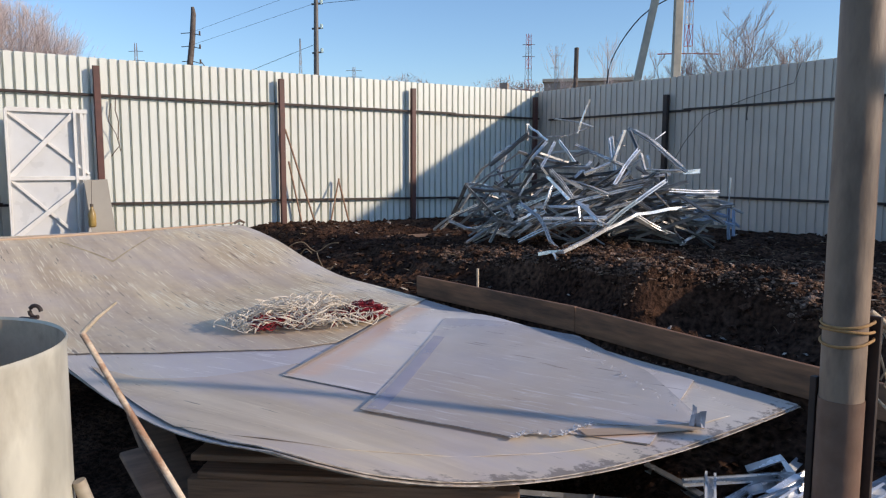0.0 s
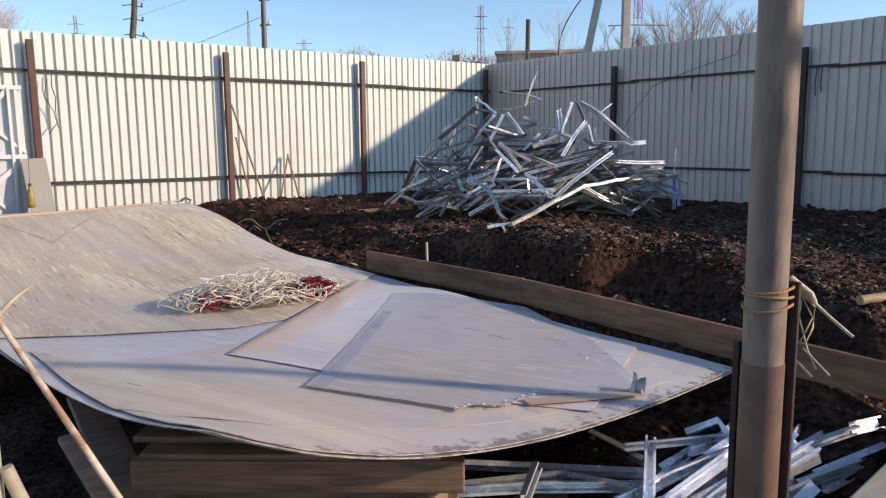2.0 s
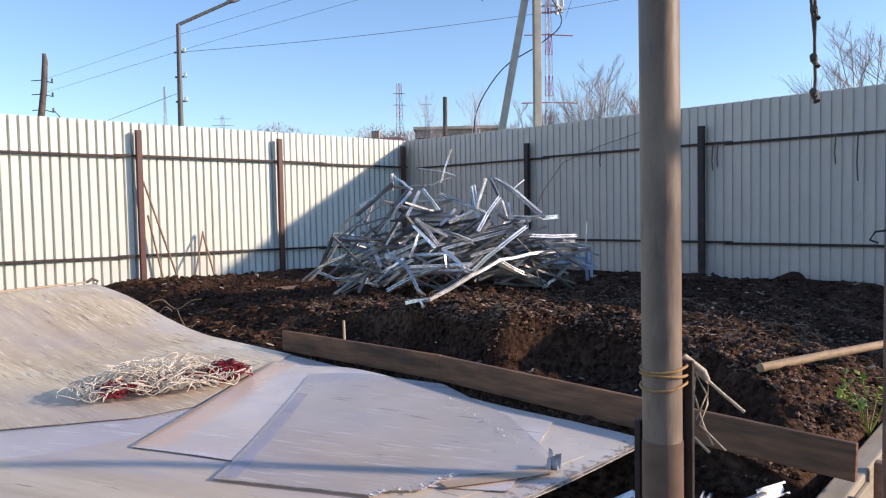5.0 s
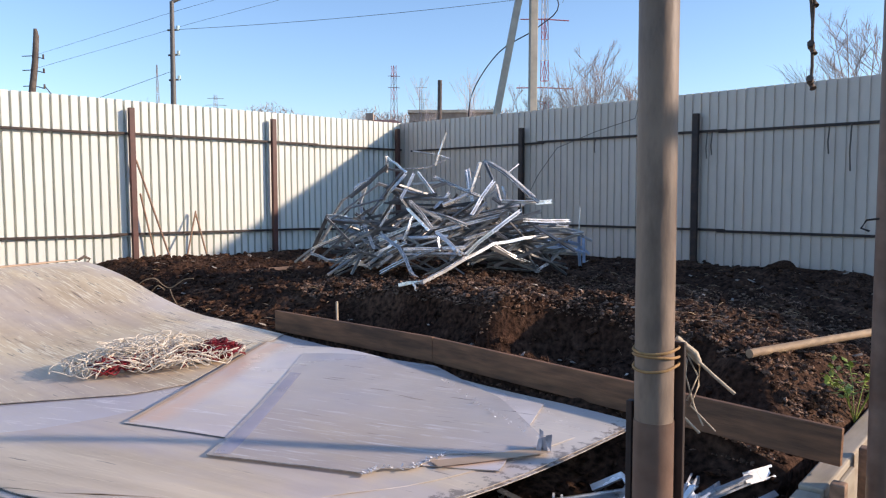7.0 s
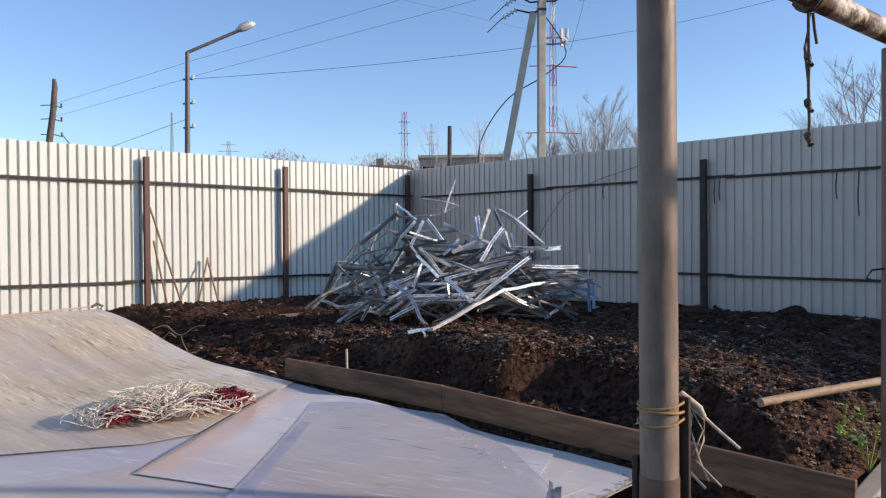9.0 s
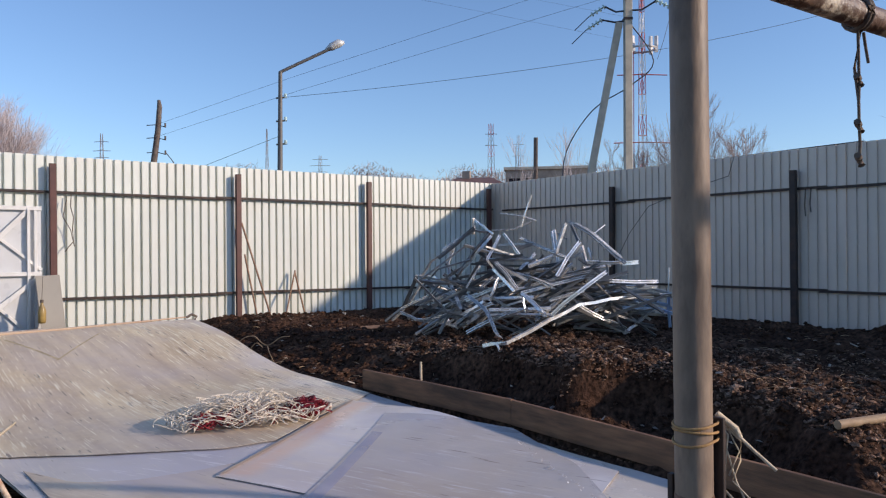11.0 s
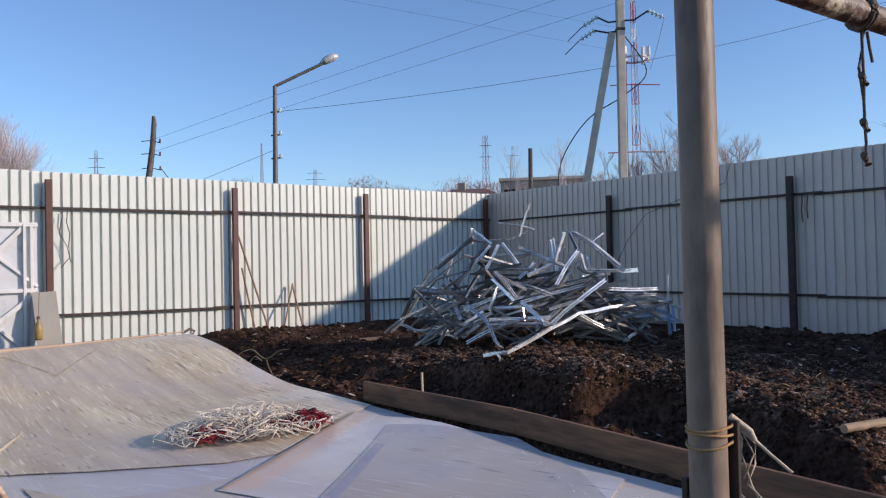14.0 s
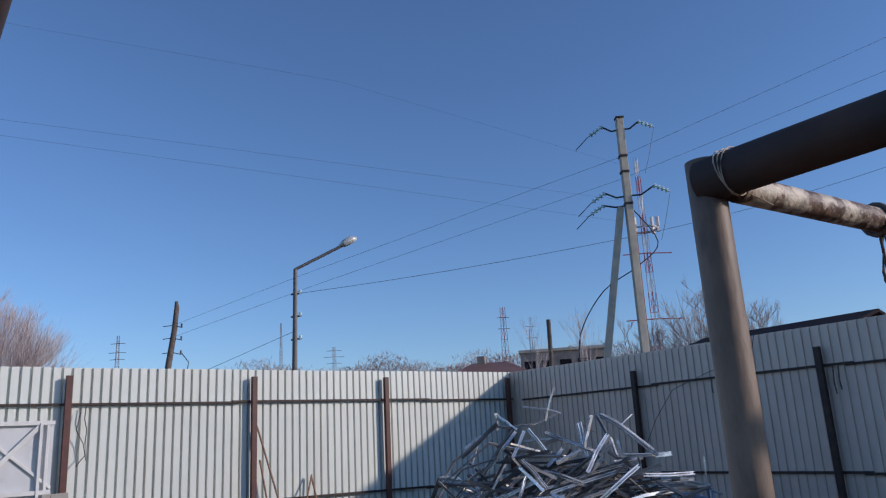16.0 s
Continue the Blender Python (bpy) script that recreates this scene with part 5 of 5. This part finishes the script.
# ---------------- plant ----------------
random.seed(21)
plant = empty("green_plant", (4.22, 2.125, 0.545), "small fresh green plant growing in the dark soil", "plant")
for i in range(9):
    a, l = rnd(0, 6.28), rnd(0.13, 0.23)
    tip = (math.cos(a) * l * 0.85, math.sin(a) * l * 0.8, l * 0.85)
    st = part("stem", Shape().tube([(0, 0, -0.05), (tip[0] * 0.4, tip[1] * 0.4, tip[2] * 0.6), tip], 0.0025, 5), M_LEAF, plant, smooth=True)
    lf = Shape()
    for j in range(14):
        c = Vector(tip) * rnd(0.5, 1.05) + Vector((rnd(-1, 1), rnd(-1, 1), rnd(-0.6, 0.8))) * 0.03
        d = Vector((rnd(-1, 1), rnd(-1, 1), rnd(-0.2, 0.7))).normalized()
        sd = d.cross(Vector((0, 0, 1))).normalized() * 0.014
        e = c + d * 0.044
        mid = c.lerp(e, 0.5)
        lf.add([c, mid + sd, e, mid - sd, mid + Vector((0, 0, 0.004))], [(0, 1, 4), (1, 2, 4), (2, 3, 4), (3, 0, 4)])
    part("leaves", lf, M_LEAF, plant)

# ---------------- clods and litter on the soil ----------------
random.seed(31)


def lump(r):
    sx, sy, sz = rnd(0.7, 1.5), rnd(0.7, 1.5), rnd(0.6, 1.1)
    ico = [(-1, 1.6, 0), (1, 1.6, 0), (-1, -1.6, 0), (1, -1.6, 0), (0, -1, 1.6), (0, 1, 1.6), (0, -1, -1.6), (0, 1, -1.6), (1.6, 0, -1), (1.6, 0, 1), (-1.6, 0, -1), (-1.6, 0, 1)]
    fs = [(0, 11, 5), (0, 5, 1), (0, 1, 7), (0, 7, 10), (0, 10, 11), (1, 5, 9), (5, 11, 4), (11, 10, 2), (10, 7, 6), (7, 1, 8), (3, 9, 4), (3, 4, 2), (3, 2, 6), (3, 6, 8), (3, 8, 9), (4, 9, 5), (2, 4, 11), (6, 2, 10), (8, 6, 7), (9, 8, 1)]
    return [Vector((p[0] * sx, p[1] * sy, p[2] * sz)) * (r / 1.9) * rnd(0.4, 1.45) for p in ico], fs


clods, crumbs = Shape(), Shape()
for i in range(13500):
    if i < 12000:
        x, y = BED_X + 0.05 + 5.2 * random.random() ** 1.5, rnd(WALL_Y + 0.05, 10.2)
    else:
        x, y = rnd(2.0, 3.4), rnd(1.3, 4.0)
    r = 0.004 + 0.024 * random.random() ** 5 + 0.009 * random.random()
    vs, fs = lump(r)
    z = ground_height(x, y) + r * 0.25
    clods.add([(p.x + x, p.y + y, p.z * 0.8 + z) for p in vs], fs)
tagged(part("soil_clods", clods, M_CLOD), "crumbled dark soil clods scattered over the bed", "soil", kind="stuff")
# pale crumbs kept to the bank top, imitating its sunlit band
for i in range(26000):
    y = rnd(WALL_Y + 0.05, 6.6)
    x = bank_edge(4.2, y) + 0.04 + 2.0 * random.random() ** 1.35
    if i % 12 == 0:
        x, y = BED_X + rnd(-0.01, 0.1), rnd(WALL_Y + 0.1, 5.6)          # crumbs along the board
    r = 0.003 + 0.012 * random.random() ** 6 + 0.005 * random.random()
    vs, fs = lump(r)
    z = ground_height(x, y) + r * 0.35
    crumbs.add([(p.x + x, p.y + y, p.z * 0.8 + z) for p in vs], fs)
tagged(part("soil_crumbs", crumbs, M_CRUMB_LIT), "dry greyish brown crumbs, lightened to look sunlit, on the soil bank", "soil", kind="stuff")
bits = Shape()
for i in range(170):
    x, y = BED_X + 0.03 + 4.6 * random.random() ** 1.6, rnd(WALL_Y + 0.05, 9.8)
    z = ground_height(x, y) + rnd(0.005, 0.03)
    a, l, w = rnd(0, 6.28), rnd(0.01, 0.035), rnd(0.006, 0.016)
    d, e = Vector((math.cos(a), math.sin(a), rnd(-0.4, 0.6))) * l, Vector((-math.sin(a), math.cos(a), rnd(-0.4, 0.4))) * w
    c = Vector((x, y, z))
    bits.add([c - d - e, c + d - e * 0.6, c + d * 0.8 + e, c - d * 0.7 + e, c + Vector((0, 0, 0.006))], [(0, 1, 4), (1, 2, 4), (2, 3, 4), (3, 0, 4)])
tagged(part("pale_litter", bits, M_PAPER), "pale chips and scraps lying on the soil", "litter", kind="stuff")
straw = Shape()
for i in range(650):
    x, y = BED_X + 0.03 + 4.2 * random.random() ** 1.4, rnd(WALL_Y + 0.05, 9.6)
    if random.random() < 0.5:
        x, y = rnd(4.5, 6.6), rnd(2.4, 4.8)
    z = ground_height(x, y) + rnd(0.004, 0.03)
    a, l = rnd(0, 6.28), rnd(0.012, 0.055)
    d = Vector((math.cos(a), math.sin(a), rnd(-0.2, 0.35))) * l
    c = Vector((x, y, z))
    straw.tube([c - d, c + Vector((0, 0, l * 0.15)), c + d], rnd(0.001, 0.0022), 3, cap=False)
tagged(part("dry_stalks", straw, M_STRAW), "dry stalks and rootlets in the soil", "straw", kind="stuff")

# ---------------- beyond the fence ----------------


def thing(name, label, category, group=""):
    return empty(name, (0, 0, 0), label, category, group)


lamp = thing("street_lamp", "grey steel street lamp with one slanting arm", "street lamp")
part("pole", Shape().tube([(14.83, 30.7, 0.5), (14.83, 30.7, 5.0), (14.87, 30.68, 9.35)], 0.12, 10, [1.1, 0.95, 0.7]), M_LAMPP, lamp, smooth=True)
part("arm", Shape().tube([(14.87, 30.68, 9.33), (16.9, 29.6, 10.5)], 0.07, 8), M_LAMPP, lamp, smooth=True)
part("lamp_head", Shape().tube([(16.6, 29.76, 10.36), (16.8, 29.65, 10.5), (17.1, 29.5, 10.68), (17.3, 29.4, 10.72)], 0.17, 10, [0.45, 1, 1.05, 0.4]), M_LAMP, lamp, "pale grey lamp head", smooth=True)
for z in (7.2, 8.2, 6.2):
    part("bracket", Shape().tube([(14.7, 30.78, z), (15.1, 30.55, z + 0.05)], 0.04, 6), M_LAMPP, lamp)
    part("insulator", Shape().tube([(15.05, 30.58, z + 0.02), (15.05, 30.58, z + 0.2)], 0.06, 6), M_GLASS_INS, lamp)

cpole = thing("power_pole", "pale concrete power pole with a bracing strut and glass insulators", "power pole")
part("shaft", Shape().beam((21.3, 17.3, 0.5), (21.35, 17.24, 12.72), 0.26, 0.26, up=(0.6, 0.8, 0)), M_CONC, cpole, bevel=0.02)
part("strut", Shape().beam((20.05, 18.79, 0.5), (21.16, 17.48, 9.35), 0.22, 0.24, up=(0.6, 0.8, 0)), M_CONC, cpole, bevel=0.02)
for z in (9.4, 10.6, 11.2):
    part("band", Shape().beam((21.33, 17.26, z), (21.33, 17.26, z + 0.09), 0.29, 0.29, up=(0.6, 0.8, 0)), M_RAIL, cpole)
part("pole_cap", Shape().beam((21.35, 17.24, 12.72), (21.35, 17.24, 12.78), 0.3, 0.3, up=(0.6, 0.8, 0)), M_RAIL, cpole)
for a, b in (((21.35, 17.24, 12.3), (20.95, 17.75, 12.5)), ((21.35, 17.24, 12.3), (21.75, 16.72, 12.5)), ((21.33, 17.26, 9.75), (20.85, 17.86, 9.95)), ((21.33, 17.26, 9.75), (21.9, 16.5, 10.0)), ((21.33, 17.26, 9.4), (20.8, 17.95, 9.5))):
    part("cross_arm", Shape().tube([a, ((a[0] + b[0]) / 2, (a[1] + b[1]) / 2, a[2] - 0.02), b], 0.032, 6), M_LINE, cpole)
    d = Vector((b[0] - a[0], b[1] - a[1], 0)).normalized()
    p = Vector(b)
    ins = Shape()
    for k in range(4):
        q = p + d * (0.13 * k) + Vector((0, 0, -0.075 * k))
        ins.tube([q, q + d * 0.05 - Vector((0, 0, 0.03))], 0.08, 10)
        ins.tube([q, q + d * 0.13 - Vector((0, 0, 0.075))], 0.03, 5)
    part("insulator", ins, M_GLASS_INS, cpole, "greenish glass insulators")
    e = p + d * 0.52 - Vector((0, 0, 0.3))
    part("drop_wire", Shape().tube([e, e + d * 0.5 - Vector((0, 0, 0.45))] if d.x < 0 else [e, e - d * 0.3 - Vector((0, 0, 1.1)), e - d * 0.5 - Vector((0, 0, 1.7))], 0.016 if d.x < 0 else 0.007, 4), M_LINE, cpole)
part("cable", Shape().tube(rounded([(21.4, 17.2, 9.3), (22.0, 16.7, 8.0), (21.5, 17.3, 7.2), (20.6, 18.2, 6.4), (20.0, 18.9, 5.0), (19.9, 19.0, 3.6)]), 0.022, 6), M_LINE, cpole, smooth=True)


def overhead(pts, r, sag=0.0):
    out = []
    for a, b in zip(pts, pts[1:]):
        for k in range(8):
            t = k / 8
            p = Vector(a).lerp(Vector(b), t)
            out.append(p - Vector((0, 0, sag * 4 * t * (1 - t))))
    out.append(Vector(pts[-1]))
    o = out[0].copy()
    ob = part("overhead_line", Shape().tube([p - o for p in out], r, 4), M_LINE, smooth=True)
    ob.location = o
    return tagged(ob, "thin dark overhead power line against the sky", "power line", "overhead lines")


overhead([(15.2, 48.62, 9.6), (18.14, 36.9, 10.6), (31.9, 25.8, 16.15), (38.4, 14.0, 19.6), (42, 2, 23)], 0.008)
overhead([(15.1, 48.7, 8.8), (18.9, 36.5, 10.1), (31.9, 25.8, 14.9), (38.3, 14.2, 17.9), (42, 2, 21)], 0.008)
overhead([(15.05, 30.58, 8.25), (26.1, 21.6, 9.8), (36.9, 17.7, 12.7), (44, 9, 15.5)], 0.0095, 0.12)
overhead([(-18.4, 68.3, 27.85), (56.9, 44.9, 23.0)], 0.008)
overhead([(-18.2, 67.9, 26.9), (56.4, 46.0, 21.2)], 0.008)
overhead([(-20, 66, 36), (6.6, 60.7, 34.2), (30.0, 53.2, 32.3), (64.3, 49.2, 29.0)], 0.007)
overhead([(14.87, 30.6, 6.6), (8.6, 38, 3.4)], 0.009)

tpole = thing("old_timber_pole", "weathered dark timber pole leaning slightly with bent wires", "timber pole")
part("shaft", Shape().tube([(14.6, 48.9, 0.5), (14.95, 48.75, 7.0), (15.2, 48.62, 9.2), (15.3, 48.58, 10.7), (15.27, 48.6, 11.1)], 0.2, 8, [1.2, 1.0, 0.9, 0.8, 0.5]), M_TARPOLE, tpole, smooth=True)
for z in (7.8, 8.7, 9.5):
    part("bracket", Shape().tube([(14.6, 48.9, z), (15.1, 48.6, z + 0.05), (15.6, 48.3, z - 0.1)], 0.028, 5), M_LINE, tpole)
    part("insulator", Shape().tube([(15.55, 48.3, z - 0.1), (15.55, 48.3, z + 0.15)], 0.055, 6), M_TARPOLE, tpole)
part("loose_wire", Shape().tube([(15.6, 48.3, 7.8), (16.0, 48.1, 7.2), (15.9, 48.1, 6.6), (16.1, 48.0, 6.0)], 0.03, 5), M_LINE, tpole)
sp = thing("short_timber_pole", "plain dark timber pole behind the fence", "timber pole")
part("shaft", Shape().tube([(42.9, 43.5, 0.5), (43.0, 43.38, 10.5)], 0.17, 8), M_TARPOLE, sp, smooth=True)
sp = thing("short_timber_pole", "plain dark timber pole behind the fence", "timber pole")
part("shaft", Shape().tube([(29.3, 9.75, 0.5), (29.3, 9.75, 5.4)], 0.1, 8), M_TARPOLE, sp, smooth=True)


def lattice(name, label, x, y, z1, w0, w1, mats, r, steps_, arms=(), z0=0.5):
    root = thing(name, label, "mast")
    for k in range(steps_):
        sh = Shape()
        za, zb = z0 + (z1 - z0) * k / steps_, z0 + (z1 - z0) * (k + 1) / steps_
        wa, wb = w0 + (w1 - w0) * k / steps_, w0 + (w1 - w0) * (k + 1) / steps_
        ca = [(x + sx * wa, y + sy * wa, za) for sx, sy in ((-1, -1), (1, -1), (1, 1), (-1, 1))]
        cb = [(x + sx * wb, y + sy * wb, zb) for sx, sy in ((-1, -1), (1, -1), (1, 1), (-1, 1))]
        for i in range(4):
            sh.tube([ca[i], cb[i]], r, 4)
            sh.tube([ca[i], cb[(i + 1) % 4]], r * 0.7, 3)
            sh.tube([ca[i], ca[(i + 1) % 4]], r * 0.7, 3)
        part("mast_section", sh, mats[k % len(mats)], root)
    for z, half in arms:
        part("cross_arm", Shape().tube([(x - half * 0.8, y + half * 0.6, z), (x, y, z + r * 2), (x + half * 0.8, y - half * 0.6, z)], r * 1.4, 4), mats[0], root)
    return root


am = lattice("radio_mast", "slim red and white lattice radio mast with antennas", 64.3, 49.2, 30.3, 0.4, 0.15, (M_RED, M_WHITE), 0.04, 14, ((19.5, 2.6), (12.5, 3.0)))
for i in range(10):
    a = i * 0.63
    part("antenna", Shape().box((-0.16, -0.12, -0.5), (0.16, 0.12, 0.5), pose(64.3 + 1.5 * math.cos(a), 49.2 + 1.5 * math.sin(a), 22.4 + 0.2 * (i % 3), 0, 0, math.degrees(a))), M_WHITE, am)
part("platform", Shape().tube([(64.3 + 1.4 * math.cos(a * 0.628), 49.2 + 1.4 * math.sin(a * 0.628), 22.2) for a in range(11)], 0.12, 5), M_WHITE, am)
part("feeder", Shape().tube([(63.6, 49.7, 22), (63.5, 49.7, 10), (63.5, 49.7, 2)], 0.045, 5), M_RED, am)
lattice("far_radio_mast", "distant grey lattice radio mast", 133.4, 150.5, 35.3, 1.0, 0.45, (M_STEEL_FAR, M_RED), 0.06, 12, ((32.5, 1.6), (29.5, 1.6)))
lattice("far_pylon", "distant steel lattice pylon", 42.3, 176.1, 27.8, 0.8, 0.2, (M_STEEL_FAR,), 0.045, 8, ((26, 1.6), (24, 1.9), (22.5, 1.6)))
lattice("far_pylon", "distant steel lattice pylon", 92.5, 200.9, 36.8, 0.9, 0.1, (M_STEEL_FAR,), 0.05, 9)
lattice("far_pylon", "distant steel lattice pylon", 144.2, 264.3, 39.5, 1.4, 0.4, (M_STEEL_FAR,), 0.06, 8, ((38, 3), (35.5, 4), (33, 3)))
lattice("far_pylon", "distant steel lattice pylon", 180.2, 189.0, 41.3, 1.2, 0.3, (M_STEEL_FAR,), 0.05, 9, ((38, 2), (34, 2)))

# trees without leaves
random.seed(41)


def grow(shape, p, d, length, r, depth, spread, up, n=4):
    q = p + d * length
    mid = p + d * (length * 0.5) + Vector((rnd(-1, 1), rnd(-1, 1), 0)) * length * 0.06
    shape.tube([p, mid, q], r, 3 if depth < 3 else 5, [1, 0.85, 0.68], cap=False)
    if depth == 0:
        return
    for i in range(n if depth > 1 else n + 1):
        t = rnd(0.35, 1.0)
        o = p + d * (length * t)
        e = (d + Vector((rnd(-1, 1), rnd(-1, 1), rnd(-0.5, 0.9) + up)) * spread).normalized()
        grow(shape, o, e, length * rnd(0.5, 0.72), r * 0.5, depth - 1, spread, up, n)


def bare_tree(label, x, y, z0, height, r, depth, spread, up, trunk_mat, twig_mat, stems=1, n=4, limbs=12):
    root = empty("bare_tree", (x, y, z0), label, "tree", "leafless trees")
    for k in range(stems):
        lean_ = Vector((rnd(-1, 1), rnd(-1, 1), 0)) * (0.32 if stems > 1 else 0.05)
        base_ = Vector((rnd(-1, 1), rnd(-1, 1), 0)) * (0.3 if stems > 1 else 0)
        top = base_ + lean_ * height * 0.5 + Vector((0, 0, height * rnd(0.8, 0.95)))
        pts = [base_, base_.lerp(top, 0.5) + Vector((rnd(-1, 1), rnd(-1, 1), 0)) * 0.15, top]
        part("trunk", Shape().tube(pts, r, 6, [1, 0.7, 0.25]), trunk_mat, root, smooth=True)
        cr = Shape()
        for i in range(limbs if stems == 1 else 7):
            t = rnd(0.3, 0.98)
            o = base_.lerp(top, t)
            a = rnd(0, 6.28)
            d = Vector((math.cos(a) * 0.8, math.sin(a) * 0.8, 0.35 + up)).normalized()
            grow(cr, o, d, height * (1.05 - t) * 0.32 + height * 0.06, r * 0.25 * (1.1 - t) + 0.009, depth, spread, up, n)
        part("crown", cr, twig_mat, root)
    return root


birch = "pale leafless birch with a fine pinkish crown"
for x, y, h in ((9.4, 60.6, 9.6), (8.3, 60.4, 12.6), (7.1, 61.2, 14.0), (6.1, 60.9, 14.6), (4.9, 60.2, 13.6), (3.4, 61.5, 14.4), (2.0, 60.2, 14.0)):
    bare_tree(birch, x, y, 0.5, h, 0.12, 2, 0.75, 0.45, M_BIRCH, M_TWIG_P, n=6, limbs=44)
bare_tree("slender leafless poplar behind the fence", 44.6, 41.7, 0.5, 11.8, 0.07, 2, 0.4, 0.9, M_BARK, M_TWIG_P, n=3, limbs=22)
bare_tree("slender leafless poplar behind the fence", 42.0, 44.6, 0.5, 10.4, 0.06, 2, 0.4, 0.9, M_BARK, M_TWIG_P, n=3, limbs=18)
shrub = "many-stemmed leafless shrub with upright twigs"
bare_tree(shrub, 33.6, 23.2, 0.5, 8.6, 0.034, 2, 0.45, 0.5, M_BARK, M_BARK, 11, 5)
bare_tree(shrub, 32.0, 25.6, 0.5, 6.8, 0.034, 2, 0.45, 0.5, M_BARK, M_BARK, 7, 5)
bare_tree(shrub, 35.2, 20.9, 0.5, 7.4, 0.034, 2, 0.45, 0.5, M_BARK, M_BARK, 9, 5)
bare_tree("leafless fruit tree behind the fence", 29.4, 9.2, 0.5, 7.6, 0.035, 2, 0.5, 0.4, M_BARK, M_BARK, 7, 5)
bare_tree("leafless fruit tree behind the fence", 29.0, 11.0, 0.5, 5.8, 0.03, 2, 0.5, 0.4, M_BARK, M_BARK, 6, 5)

woods = Shape()
for i in range(46):
    t = i / 45
    a = math.radians(90 - (22 + 33 * t))
    dist = rnd(140, 165)
    cx, cy = 0.5 + dist * math.cos(a), 1.0 + dist * math.sin(a)
    top = dist * (0.107 + 0.016 * (0.5 + 0.5 * math.sin(i * 1.9)) * random.random() + 0.006 * math.sin(i * 0.55))
    for k in range(620):
        px, py = cx + random.gauss(0, 2.4), cy + random.gauss(0, 2.4)
        q = random.random() ** 0.5
        z = top * (0.45 + 0.55 * q) + 1.5
        w = rnd(0.5, 1.3)
        d = Vector((rnd(-1, 1), rnd(-1, 1), rnd(0.2, 1.6))).normalized() * w
        s_ = d.cross(Vector((rnd(-1, 1), rnd(-1, 1), 0.1))).normalized() * rnd(0.03, 0.08)
        c = Vector((px, py, z - 1.5 - abs(px - cx) * 0.25))
        woods.add([c - s_, c + s_, c + d], [(0, 1, 2)])
tagged(part("far_woods", woods, M_WOODS), "brownish leafless wood along the skyline", "woods", kind="stuff")

# far buildings
hs = thing("far_house", "low house with a red metal roof behind the fence", "house")
part("wall", Shape().beam((37.4, 48.4, 3.4), (41.6, 44.8, 3.4), 5.0, 6.0), M_BRICK, hs)
rf = Shape()
o, dx, dy = Vector((37.0, 48.8, 0)), Vector((0.755, -0.655, 0)), Vector((0.655, 0.755, 0))
L = 6.3
rf.add([o - dy * 3 + Vector((0, 0, 6.3)), o + dx * L - dy * 3 + Vector((0, 0, 6.3)), o + dx * (L * 0.72) + Vector((0, 0, 7.4)), o + dx * (L * 0.28) + Vector((0, 0, 7.4)), o + dy * 3 + Vector((0, 0, 6.3)), o + dx * L + dy * 3 + Vector((0, 0, 6.3))],
       [(0, 1, 2, 3), (1, 5, 2), (5, 4, 3, 2), (4, 0, 3), (0, 4, 5, 1)])
roof = part("roof", rf, M_ROOF_RED, hs, "brownish red hipped roof")
part("chimney", Shape().box((-0.3, -0.3, 7.2), (0.3, 0.3, 7.9), pose(38.9, 47.1, 0, 0, 0, 40)), M_BRICK, roof)
bd = thing("far_building", "long flat-roofed brick building with a grey parapet", "building")
part("wall", Shape().beam((48.2, 52.3, 4.3), (53.6, 46.8, 4.3), 8.0, 8.6), M_BRICK, bd)
part("roof", Shape().beam((48.1, 52.4, 8.72), (53.7, 46.7, 8.72), 8.4, 0.24), M_CONC, bd)
for k in range(5):
    p = Vector((48.2, 52.3, 0)).lerp(Vector((53.6, 46.8, 0)), (k + 0.5) / 5) - Vector((0.714, 0.7, 0)) * 4.0
    w = part("window", Shape().beam((p.x - 0.35, p.y + 0.35, 7.4), (p.x + 0.35, p.y - 0.35, 7.4), 0.1, 0.9), M_ROOF_BLK, bd)
shed = thing("neighbour_shed", "brick shed with a dark blue metal gable roof", "shed")
part("wall", Shape().box((22.0, 11.6, 0.4), (28.0, 17.0, 3.8)), M_BRICK, shed)
ob = part("roof", Shape().add([(21.5, 11.2, 3.9), (25.0, 11.2, 4.87), (28.5, 11.2, 3.9), (21.5, 17.4, 3.84), (25.0, 17.4, 4.81), (28.5, 17.4, 3.84)], [(0, 1, 4, 3), (1, 2, 5, 4)]), M_ROOF_BLK, shed, "dark blue metal gable roof")
md = ob.modifiers.new("thick", "SOLIDIFY")
md.thickness = 0.1
part("gable", Shape().add([(22.0, 11.6, 3.8), (28.0, 11.6, 3.8), (25.0, 11.6, 4.66), (22.0, 11.66, 3.8), (28.0, 11.66, 3.8), (25.0, 11.66, 4.66)], [(0, 1, 2), (5, 4, 3), (0, 3, 4, 1), (1, 4, 5, 2), (2, 5, 3, 0)]), M_BRICK, shed)
